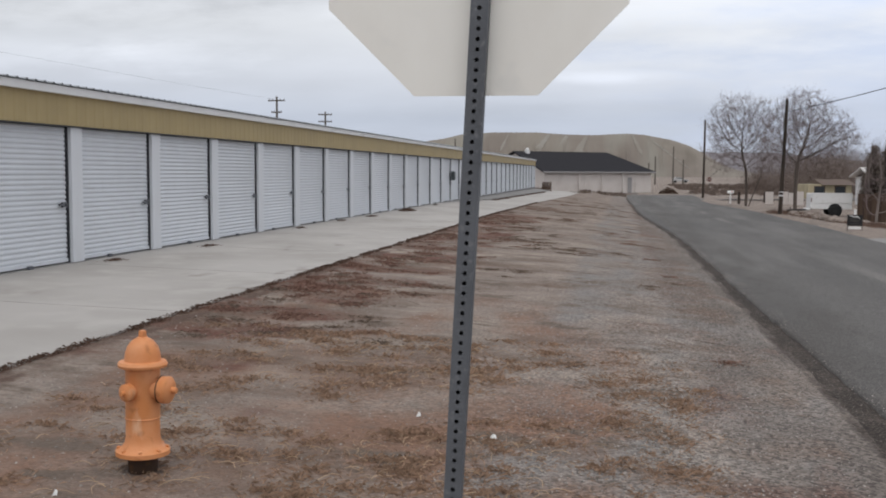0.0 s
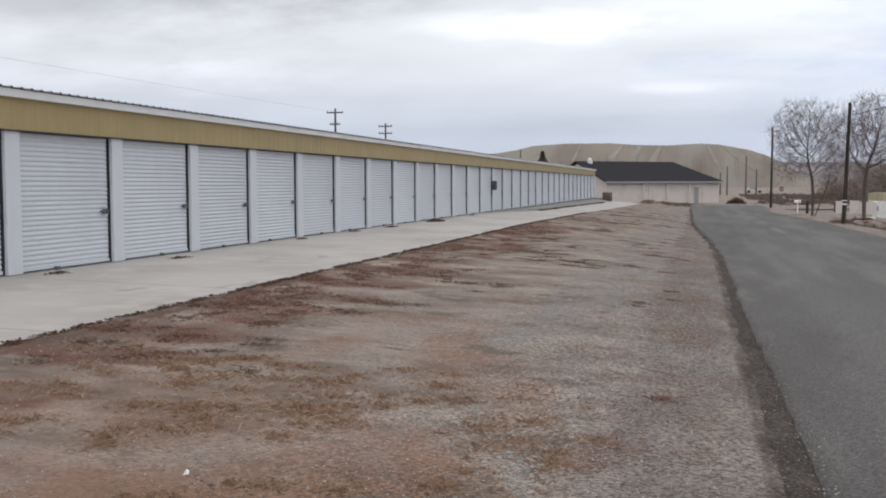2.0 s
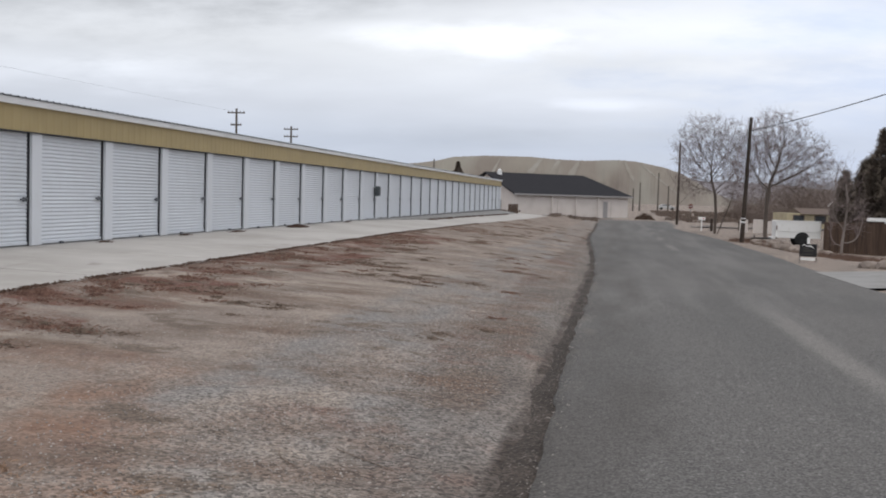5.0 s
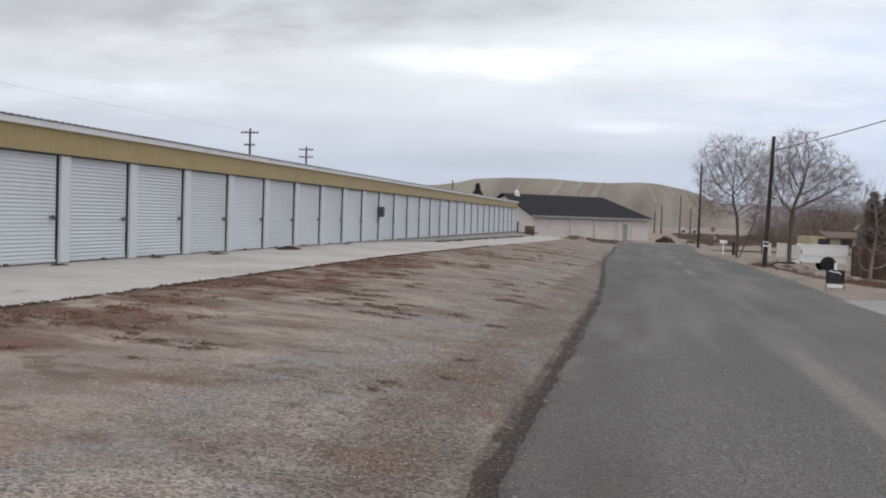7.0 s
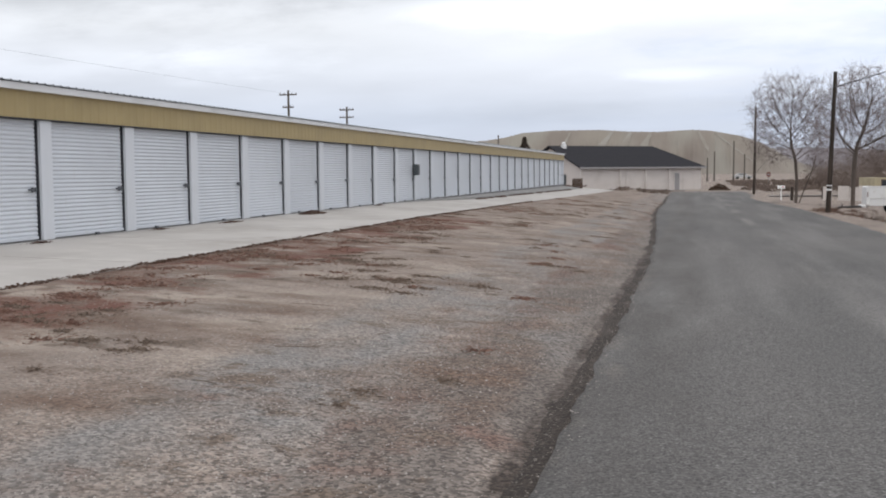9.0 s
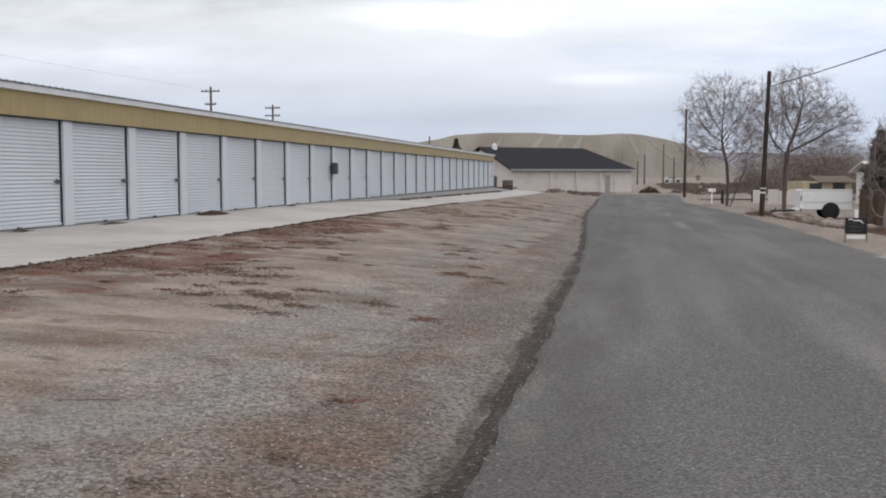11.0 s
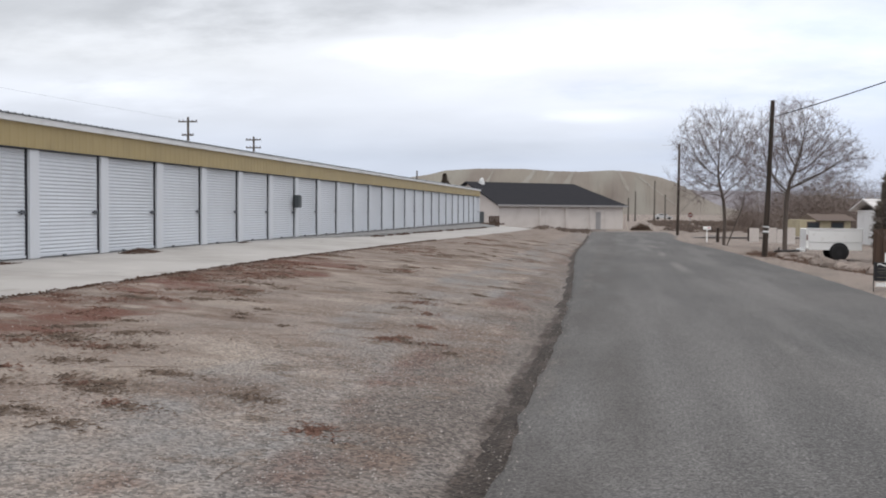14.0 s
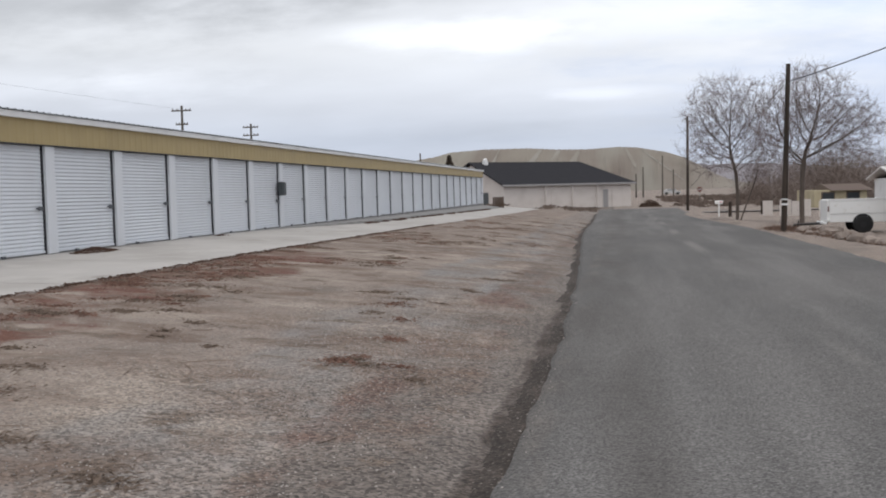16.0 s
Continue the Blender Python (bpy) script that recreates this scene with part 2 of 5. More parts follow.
M_GLASS = material("dark_glass", (0.03, 0.035, 0.04), 0.1, 0, spec=0.5)
M_YELLOWHOUSE = material("yellow_siding", (0.44, 0.385, 0.26), 0.8, 0, [((0.36, 0.31, 0.21), 1, 0.4, 0.7, 3, ONE)])
M_BROWNROOF = material("brown_roofing", (0.12, 0.09, 0.075), 0.9)
M_PALEROOF = material("pale_metal_roof", (0.62, 0.60, 0.58), 0.5, 0.2, [((0.45, 0.42, 0.40), 1.5, 0.45, 0.7, 4, ONE)])
M_BLACK = material("black_panel", (0.018, 0.018, 0.02), 0.5)
M_GREYBOX = material("grey_meter_box", (0.075, 0.085, 0.09), 0.5, 0.2)
M_HILL = material("tailings_hill", (0.192, 0.166, 0.140), 0.95, 0, [((0.140, 0.115, 0.098), 0.006, 0.42, 0.62, 5, (1, 1, 1.5)), ((0.230, 0.208, 0.172), 0.02, 0.45, 0.66, 4, (1.1, 0.15, 0.10)), ((0.255, 0.255, 0.22), 0.018, 0.52, 0.68, 3, (1, 0.1, 0.14)), ((0.115, 0.098, 0.078), 0.03, 0.56, 0.70, 4, (1, 0.2, 0.12))])
M_SPOIL = material("pale_spoil", (0.252, 0.238, 0.212), 0.95, 0, [((0.20, 0.178, 0.150), 0.05, 0.36, 0.62, 5, (1, 0.3, 0.3))])
M_RANGE = material("far_range", (0.25, 0.235, 0.25), 1.0, 0, [((0.19, 0.18, 0.20), 0.004, 0.4, 0.6, 4, ONE)])
M_STRAW = material("dry_straw", (0.30, 0.20, 0.138), 0.95, 0, jitter=0.3)
M_STRAND = material("pale_straw", (0.40, 0.29, 0.19), 0.9, 0, jitter=0.3)
M_WEED = material("rust_weed", (0.105, 0.065, 0.048), 0.95, 0, jitter=0.35)
M_REDWEED = material("red_weed", (0.19, 0.112, 0.086), 0.95, 0, jitter=0.35)
M_MAT = material("dark_weed_mat", (0.175, 0.133, 0.105), 0.95, 0, jitter=0.35)
M_GRAVEL = material("gravel_stones", (0.265, 0.24, 0.222), 0.9, 0, jitter=0.5)


def stones(m, scale, low, high, height, verge=False):
    """Breaks a surface into small stones: a tone for each and a relief between them."""
    n, l = m.node_tree.nodes, m.node_tree.links
    b = n["Principled BSDF"]
    col = b.inputs["Base Color"].links[0].from_socket
    nor = b.inputs["Normal"].links[0].from_socket
    tc, vo = n.new("ShaderNodeTexCoord"), n.new("ShaderNodeTexVoronoi")
    vo.inputs["Scale"].default_value = scale
    sp, mr = n.new("ShaderNodeSeparateColor"), n.new("ShaderNodeMapRange")
    mr.inputs[3].default_value, mr.inputs[4].default_value = low, high
    mx = n.new("ShaderNodeVectorMath"); mx.operation = "SCALE"
    l.new(tc.outputs["Object"], vo.inputs["Vector"]); l.new(vo.outputs["Color"], sp.inputs[0]); l.new(sp.outputs[0], mr.inputs[0])
    tone = mr.outputs[0]
    if verge:
        # coarse gravel by the road, finer dirt further off, in drifts
        xyz, near, nz = n.new("ShaderNodeSeparateXYZ"), n.new("ShaderNodeMapRange"), n.new("ShaderNodeTexNoise")
        nz.inputs["Scale"].default_value = 0.8
        ad, bl = n.new("ShaderNodeMath"), n.new("ShaderNodeMix")
        ad.operation = "MULTIPLY_ADD"; ad.inputs[1].default_value = 5.0
        l.new(tc.outputs["Object"], xyz.inputs[0]); l.new(tc.outputs["Object"], nz.inputs[0])
        l.new(nz.outputs[0], ad.inputs[0]); l.new(xyz.outputs[0], ad.inputs[2])
        near.inputs[1].default_value, near.inputs[2].default_value = 9.2, 12.2
        near.inputs[3].default_value, near.inputs[4].default_value = 0.22, 1.0
        l.new(ad.outputs[0], near.inputs[0])
        bl.inputs[2].default_value = 1.0
        l.new(near.outputs[0], bl.inputs[0]); l.new(tone, bl.inputs[3])
        tone = bl.outputs[0]
    l.new(col, mx.inputs[0]); l.new(tone, mx.inputs["Scale"]); l.new(mx.outputs[0], b.inputs["Base Color"])
    bp = n.new("ShaderNodeBump"); bp.invert = True; bp.inputs["Distance"].default_value = height; bp.inputs["Strength"].default_value = 0.9
    l.new(vo.outputs["Distance"], bp.inputs["Height"]); l.new(nor, bp.inputs["Normal"]); l.new(bp.outputs[0], b.inputs["Normal"])


def ground_material():
    """Gravelly dirt; rusty dead weeds in patches, greyer gravel towards the road."""
    m = material("gravel_dirt", (0.228, 0.185, 0.158), 0.95, 0, [
        ((0.235, 0.19, 0.16), 0.45, 0.45, 0.68, 5, (1, 0.45, 1)),
        ((0.155, 0.128, 0.11), 0.9, 0.5, 0.72, 6, (1.3, 0.5, 1)),
        ((0.265, 0.232, 0.205), 26, 0.53, 0.66, 4, ONE),
        ((0.12, 0.098, 0.085), 30, 0.56, 0.68, 4, ONE),
        ((0.40, 0.38, 0.36), 60, 0.66, 0.72, 2, ONE),
    ], [(45, 0.010), (9, 0.03)])
    n, l = m.node_tree.nodes, m.node_tree.links
    b = n["Principled BSDF"]
    col = b.inputs["Base Color"].links[0].from_socket
    tc = n.new("ShaderNodeTexCoord")
    sp = n.new("ShaderNodeSeparateXYZ"); l.new(tc.outputs["Object"], sp.inputs[0])

    def math2(op, a, c):
        q = n.new("ShaderNodeMath"); q.operation = op
        for k, v in enumerate((a, c)):
            if isinstance(v, (int, float)):
                q.inputs[k].default_value = v
            else:
                l.new(v, q.inputs[k])
        return q.outputs[0]

    def band(v, centre, half, soft):
        d = math2("ABSOLUTE", math2("SUBTRACT", v, centre), 0)
        r = n.new("ShaderNodeMapRange"); r.interpolation_type = "SMOOTHSTEP"
        r.inputs[1].default_value, r.inputs[2].default_value = half, half + soft
        r.inputs[3].default_value, r.inputs[4].default_value = 1, 0
        l.new(d, r.inputs[0])
        return r.outputs[0]

    def patches(color, scale, stretch, lo, hi, mask, gain, loc=(0, 0, 0)):
        nonlocal col
        mp = n.new("ShaderNodeMapping"); mp.inputs["Scale"].default_value = stretch; mp.inputs["Location"].default_value = loc
        nz = n.new("ShaderNodeTexNoise"); nz.inputs["Scale"].default_value = scale; nz.inputs["Detail"].default_value = 7; nz.inputs["Roughness"].default_value = 0.62
        l.new(tc.outputs["Object"], mp.inputs[0]); l.new(mp.outputs[0], nz.inputs[0])
        v = math2("ADD", nz.outputs[0], math2("MULTIPLY", math2("SUBTRACT", mask, 1.0), gain))
        r = n.new("ShaderNodeMapRange"); r.inputs[1].default_value, r.inputs[2].default_value = lo, hi
        l.new(v, r.inputs[0])
        mx = n.new("ShaderNodeMix"); mx.data_type = "RGBA"; mx.inputs[7].default_value = (*color, 1)
        l.new(r.outputs[0], mx.inputs[0]); l.new(col, mx.inputs[6])
        col = mx.outputs[2]

    x, y = sp.outputs[0], sp.outputs[1]
    strip = band(x, 7.4, 3.2, 0.5)
    # sandier and darker drifts of dirt
    patches((0.305, 0.258, 0.218), 0.7, (0.6, 1.1, 1), 0.46, 0.66, strip, 0.3, (4, 13, 0))
    patches((0.178, 0.142, 0.120), 1.5, (0.55, 1.0, 1), 0.50, 0.70, strip, 0.3, (17, 3, 0))
    # greyer crushed stone along the road
    patches((0.196, 0.184, 0.175), 1.1, (1, 0.4, 1), 0.36, 0.62, band(x, 9.7, 1.1, 1.0), 0.4)
    patches((0.128, 0.109, 0.097), 1.0, (1, 0.4, 1), 0.32, 0.58, band(x, 10.55, 0.40, 0.6), 0.35, (9, 7, 0))
    # dead straw and rust weeds
    patches((0.195, 0.118, 0.084), 0.6, (1.1, 0.8, 1), 0.42, 0.60, math2("MULTIPLY", band(x, 7.0, 1.9, 1.2), band(y, -46.2, 5.0, 2.5)), 0.35, (3, 1, 0))
    patches((0.125, 0.058, 0.042), 0.9, (0.7, 0.9, 1), 0.44, 0.56, math2("MULTIPLY", band(x, 4.9, 0.7, 1.5), band(y, -29.0, 15.0, 6.0)), 0.25, (0.7, 4, 0))
    patches((0.150, 0.098, 0.08), 0.8, (1, 1, 1), 0.60, 0.72, band(x, 8.0, 2.8, 0.8), 0.3, (23, 31, 0))
    patches((0.13, 0.088, 0.066), 1.0, (0.6, 1.0, 1), 0.48, 0.70, strip, 0.3, (7, 2.5, 0))
    patches((0.12, 0.07, 0.055), 0.9, (1.0, 0.5, 1), 0.50, 0.68, band(x, 10.2, 0.25, 0.6), 0.25, (1, 9, 0))
    patches((0.13, 0.100, 0.080), 2.0, (0.6, 0.9, 1), 0.56, 0.64, strip, 0.3, (11, 5, 0))
    patches((0.135, 0.098, 0.078), 1.3, (0.5, 0.8, 1), 0.57, 0.66, band(x, 6.0, 1.4, 1.2), 0.3, (41, 15, 0))
    # dark soil washed against the asphalt
    patches((0.048, 0.037, 0.031), 2.2, (1, 0.5, 1), 0.30, 0.60, band(x, 11.1, 0.06, 0.16), 0.5, (5, 1, 0))
    # weedy dirt edge against the concrete
    patches((0.10, 0.065, 0.05), 2.0, (1, 0.5, 1), 0.40, 0.56, band(x, 4.15, 0.12, 0.22), 0.35, (2, 2, 0))
    l.new(col, b.inputs["Base Color"])
    return m


M_GROUND = ground_material()
stones(M_GROUND, 42, 0.44, 1.62, 0.011, True)


def dust(m, color, centre, half, soft, scale, stretch, lo, hi):
    """Pale dust or wear along a line of the street, broken up by noise."""
    n, l = m.node_tree.nodes, m.node_tree.links
    b = n["Principled BSDF"]
    col = b.inputs["Base Color"].links[0].from_socket
    tc, xyz, mp = n.new("ShaderNodeTexCoord"), n.new("ShaderNodeSeparateXYZ"), n.new("ShaderNodeMapping")
    mp.inputs["Scale"].default_value = stretch
    mp.inputs["Location"].default_value = (centre, 3.3, 0)
    nz = n.new("ShaderNodeTexNoise"); nz.inputs["Scale"].default_value = scale; nz.inputs["Detail"].default_value = 6
    sub, ab, mul = n.new("ShaderNodeMath"), n.new("ShaderNodeMath"), n.new("ShaderNodeMath")
    fall, cut = n.new("ShaderNodeMapRange"), n.new("ShaderNodeMapRange")
    sub.operation, ab.operation, mul.operation = "SUBTRACT", "ABSOLUTE", "MULTIPLY"
    sub.inputs[1].default_value = centre
    fall.interpolation_type = "SMOOTHSTEP"
    fall.inputs[1].default_value, fall.inputs[2].default_value, fall.inputs[3].default_value, fall.inputs[4].default_value = half, half + soft, 1, 0
    cut.inputs[1].default_value, cut.inputs[2].default_value = lo, hi
    mx = n.new("ShaderNodeMix"); mx.data_type = "RGBA"; mx.inputs[7].default_value = (*color, 1)
    l.new(tc.outputs["Object"], xyz.inputs[0]); l.new(xyz.outputs[0], sub.inputs[0]); l.new(sub.outputs[0], ab.inputs[0]); l.new(ab.outputs[0], fall.inputs[0])
    l.new(tc.outputs["Object"], mp.inputs[0]); l.new(mp.outputs[0], nz.inputs[0]); l.new(nz.outputs[0], cut.inputs[0])
    l.new(fall.outputs[0], mul.inputs[0]); l.new(cut.outputs[0], mul.inputs[1])
    l.new(mul.outputs[0], mx.inputs[0]); l.new(col, mx.inputs[6]); l.new(mx.outputs[2], b.inputs["Base Color"])


dust(M_ASPHALT, (0.160, 0.143, 0.130), 11.38, 0.05, 0.15, 2.2, (1, 0.35, 1), 0.52, 0.68)
dust(M_ASPHALT, (0.084, 0.078, 0.074), 11.75, 0.30, 0.50, 1.3, (1, 0.25, 1), 0.34, 0.66)
dust(M_ASPHALT, (0.165, 0.156, 0.148), 14.30, 0.05, 0.28, 0.9, (1, 0.12, 1), 0.44, 0.62)
stones(M_ASPHALT, 75, 0.56, 1.48, 0.004)
stones(M_SOIL, 45, 0.6, 1.7, 0.01)


# ---- mesh builder ----
class Build:
    """Vertices and faces of one mesh, gathered piece by piece."""

    def __init__(self):
        self.v, self.f = [], []

    def add(self, verts, faces):
        k = len(self.v)
        self.v += [tuple(p) for p in verts]
        self.f += [tuple(k + i for i in q) for q in faces]
        return self

    def box(self, x0, x1, y0, y1, z0, z1, m=None):
        c = [Vector((x, y, z)) for z in (z0, z1) for x, y in ((x0, y0), (x1, y0), (x1, y1), (x0, y1))]
        c = [m @ p for p in c] if m else c
        return self.add(c, [(3, 2, 1, 0), (4, 5, 6, 7), (0, 1, 5, 4), (1, 2, 6, 5), (2, 3, 7, 6), (3, 0, 4, 7)])

    def bevelbox(self, x0, x1, y0, y1, z0, z1, b, m=None):
        """A box with its upright and top edges taken off by b."""
        rings = []
        for z, i in ((z0, 0), (z1 - b, 0), (z1, b)):
            a0, a1, c0, c1 = x0 + i, x1 - i, y0 + i, y1 - i
            rings.append([(a0 + b, c0, z), (a1 - b, c0, z), (a1, c0 + b, z), (a1, c1 - b, z), (a1 - b, c1, z), (a0 + b, c1, z), (a0, c1 - b, z), (a0, c0 + b, z)])
        pts = [Vector(p) for r in rings for p in r]
        pts = [m @ p for p in pts] if m else pts
        faces = [tuple(range(7, -1, -1)), tuple(range(16, 24))]
        for r in (0, 8):
            faces += [(r + k, r + (k + 1) % 8, r + 8 + (k + 1) % 8, r + 8 + k) for k in range(8)]
        return self.add(pts, faces)

    def tube(self, points, radii, sides=8, caps=True):
        pts = [Vector(p) for p in points]
        rings, up = [], None
        for k, p in enumerate(pts):
            d = (pts[min(k + 1, len(pts) - 1)] - pts[max(k - 1, 0)]).normalized()
            if up is None:
                up = d.orthogonal().normalized()
            up = (up - d * up.dot(d)).normalized()
            side = d.cross(up)
            r = radii[k] if hasattr(radii, "__len__") else radii
            rings += [p + r * (math.cos(2 * math.pi * j / sides) * up + math.sin(2 * math.pi * j / sides) * side) for j in range(sides)]
        faces = []
        for k in range(len(pts) - 1):
            a = k * sides
            faces += [(a + j, a + (j + 1) % sides, a + sides + (j + 1) % sides, a + sides + j) for j in range(sides)]
        if caps:
            faces += [tuple(range(sides - 1, -1, -1)), tuple(range(len(rings) - sides, len(rings)))]
        return self.add(rings, faces)

    def lathe(self, profile, sides=24, m=None):
        """profile: rows of radius and height, bottom to top."""
        pts = [Vector((r * math.cos(2 * math.pi * j / sides), r * math.sin(2 * math.pi * j / sides), z)) for r, z in profile for j in range(sides)]
        pts = [m @ p for p in pts] if m else pts
        faces = []
        for k in range(len(profile) - 1):
            a = k * sides
            faces += [(a + j, a + (j + 1) % sides, a + sides + (j + 1) % sides, a + sides + j) for j in range(sides)]
        faces += [tuple(range(sides - 1, -1, -1)), tuple(range(len(pts) - sides, len(pts)))]
        return self.add(pts, faces)

    def mesh(self, name, mat, smooth=False):
        me = bpy.data.meshes.new(name)
        me.from_pydata(self.v, [], self.f)
        me.materials.append(mat)
        if smooth:
            me.shade_smooth() if smooth is True else me.set_sharp_from_angle(angle=radians(smooth))
        me.update()
        return me


def part(name, b, mat, parent=None, label="", smooth=False):
    ob = new(name, b.mesh(name, mat, smooth))
    if parent is not None:
        ob.parent = parent
    return tagged(ob, label) if label else ob


def share(name, me, parent, m):
    ob = new(name, me)
    ob.parent = parent
    ob.matrix_basis = m
    return ob


def thing(name, label, category, m=None, group="", kind=""):
    ob = new(name)
    ob.empty_display_size = 0.2
    if m:
        ob.matrix_world = m
    return tagged(ob, label, category, group, kind)


# ---- lie of the land ----


def smooth01(v):
    v = min(1.0, max(0.0, v))
    return v * v * (3 - 2 * v)


def road_left(y):
    return 11.27 + 0.03 * smooth01((-39 - y) / 7) - 1.08 * smooth01((y + 27) / 48) - 0.35 * smooth01((y - 25) / 40)


def road_right(y):
    return 17.7 + 0.45 * smooth01((y + 25) / 25) - 0.9 * smooth01((y - 10) / 40)


def road_z(y):
    y = max(y, -120.0)
    if y < 5:
        return -0.5 - 0.010 * (y + 38)
    return -0.93 - 0.30 * smooth01((y - 5) / 45) + 0.15 * smooth01((y - 60) / 35)


def slab_x(y):
    return 4.0 + 0.5 * smooth01((y - 5) / 30)


def slab_in(y):
    return -0.012 - 0.33 * smooth01((y + 8) / 75)


def slab_out(y):
    return -0.12 - 0.0075 * max(0.0, min(y, 60.0) + 14)


def bump2(x, y, s, seed=0.0):
    return noise.noise(Vector((x * s + seed, y * s - seed, 0.37 * seed)))


def land(x, y):
    """Height of the ground."""
    zr = road_z(y)
    if y > 95:
        zr = -1.08
    rl, rr, sx = road_left(y), road_right(y), slab_x(y)
    if x < 0:
        z = -0.25 - 0.3 * smooth01((y + 8) / 75)
        z = z if y < 75 else zr
    elif x < sx:
        z = slab_in(y) + (slab_out(y) - slab_in(y)) * x / sx - 0.16
        z = z if y < 58 else zr
    elif x < rl:
        so = slab_out(y) if y < 70 else zr
        k = ((x - sx) / (rl - sx)) ** 1.4
        z = so + (zr - so) * k - 0.012 - 0.02 * smooth01((x - sx) / 0.8) + 0.03 * smooth01((x - sx) / 0.6) * bump2(x, y, 0.6) + 0.012 * bump2(x, y, 2.5, 3)
        z -= 0.035 * math.exp(-((x - rl + 0.22) / 0.16) ** 2)
    elif x < rr:
        z = zr - 0.08
    else:
        z = zr + 0.05 * smooth01((x - rr) / 0.8) - 0.20 * smooth01((x - rr - 0.8) / 2.5) * smooth01((y + 12) / 10) * (1 - smooth01((y - 52) / 6)) + (0.05 * bump2(x, y, 0.4) if x < 60 else 0)
    return z


def lines(spans):
    out = []
    for a, b, step in spans:
        n = max(1, round((b - a) / step))
        out += [a + (b - a) * k / n for k in range(n)]
    return out + [spans[-1][1]]


def sheet(xs, ys, fz):
    b = Build()
    b.v = [(x, y, fz(x, y)) for y in ys for x in xs]
    w = len(xs)
    b.f = [(j * w + i, j * w + i + 1, (j + 1) * w + i + 1, (j + 1) * w + i) for j in range(len(ys) - 1) for i in range(w - 1)]
    return b


gx = lines([(-3000, -400, 650), (-400, -60, 85), (-60, 0, 12), (0, 3.9, 1.3), (3.9, 11.3, 0.18), (11.3, 17, 1.9), (17, 26, 0.5), (26, 60, 3), (60, 400, 60), (400, 3000, 650)])
gy = lines([(-3000, -300, 675), (-300, -70, 40), (-70, -55, 1.0), (-55, -20, 0.2), (-20, 20, 0.6), (20, 110, 2.5), (110, 500, 60), (500, 4500, 800)])
ground = part("ground", sheet(gx, gy, land), M_GROUND, smooth=True)
tagged(ground, "gravelly brown dirt with rusty dead weeds", "ground", kind="structure")

# ---- road: asphalt with a ragged edge, bending right at the far end ----
ry = lines([(-130, -60, 5), (-60, -15, 0.12), (-15, 74, 0.8)])
b = Build()
for y in ry:
    a = road_left(y) + 0.06 * bump2(3.0, y, 0.6) + 0.035 * bump2(9.0, y, 2.5)
    r = road_right(y) + 0.10 * bump2(5.0, y, 0.8)
    if y > 54:
        r = r + 70 * smooth01((y - 54) / 6)
    zc = road_z(y)
    b.v += [(a - 0.01, y, zc - 0.10), (a, y, zc - 0.012), (a + 0.12, y, zc + 0.002), (a + 2.2, y, zc + 0.03), (a + 4.4, y, zc + 0.03), (r - 0.15, y, zc + 0.10 * smooth01((r - 18) / 40)), (r, y, zc - 0.03 + 0.10 * smooth01((r - 18) / 3))]
b.f = [(j * 7 + i, j * 7 + i + 1, j * 7 + i + 8, j * 7 + i + 7) for j in range(len(ry) - 1) for i in range(6)]
tagged(part("road", b, M_ASPHALT, smooth=True), "worn grey asphalt street with a ragged edge", "road", kind="structure")

# dark wet soil in the gutter between gravel and asphalt
gy2 = lines([(-60, -15, 0.25), (-15, 60, 1.0)])
b = Build()
for y in gy2:
    a = road_left(y)
    wdt = 0.15 + 0.09 * bump2(1.0, y, 0.7) + 0.06 * bump2(2.0, y, 2.7)
    b.v += [(a - 0.12 - wdt, y, land(a - 0.12 - wdt, y) - 0.01), (a - 0.11, y, land(a - 0.11, y) + 0.006), (a - 0.05, y, land(a - 0.05, y) + 0.008), (a + 0.10, y, road_z(y) - 0.05)]
b.f = [(j * 4 + i, j * 4 + i + 1, j * 4 + i + 5, j * 4 + i + 4) for j in range(len(gy2) - 1) for i in range(3)]
tagged(part("gutter", b, M_SOIL, smooth=True), "dark damp soil gutter along the asphalt edge", "gutter", kind="structure")


# ---- long storage building ----
W, DOOR_TOP = 3.0, 2.29
storage = thing("storage_building", "long low self-storage building with white roll-up doors and a mustard fascia", "building")
K_NEAR, K_FAR = 19, -18
Y0, Y1 = -K_NEAR * W, -K_FAR * W
part("wall", Build().box(-9.0, -0.14, Y0, Y1 + 0.4, 0.0, 2.9), M_PILASTER, storage)
part("foundation", Build().box(-9.05, 0.03, Y0 - 0.05, Y1 + 0.45, -1.1, -0.002), M_FOUND, storage, "bare grey concrete foundation")
# roof: low slope with ribs running back from the eave
b = Build()
prof = []
y = Y0 - 0.2
while y < Y1 + 0.6:
    prof += [(y, 0.0), (y + 0.16, 0.0), (y + 0.18, 0.025), (y + 0.22, 0.025), (y + 0.24, 0.0)]
    y += 0.25
for x, z in ((0.24, 2.935), (-4.6, 3.14), (-9.3, 2.92)):
    b.v += [(x, py, z + pz) for py, pz in prof]
n = len(prof)
b.f = [(r * n + i, r * n + i + 1, r * n + n + i + 1, r * n + n + i) for r in range(2) for i in range(n - 1)]
part("roof", b, M_ROOF, storage, "ribbed grey steel roof")
b = Build()
b.bevelbox(0.10, 0.20, Y0 - 0.1, Y1 + 0.45, 2.795, 2.925, 0.008)
part("end_wall", Build().box(-9.0, 0.085, Y0 - 0.04, Y0 - 0.002, 0.0, 2.93), M_PILASTER, storage)
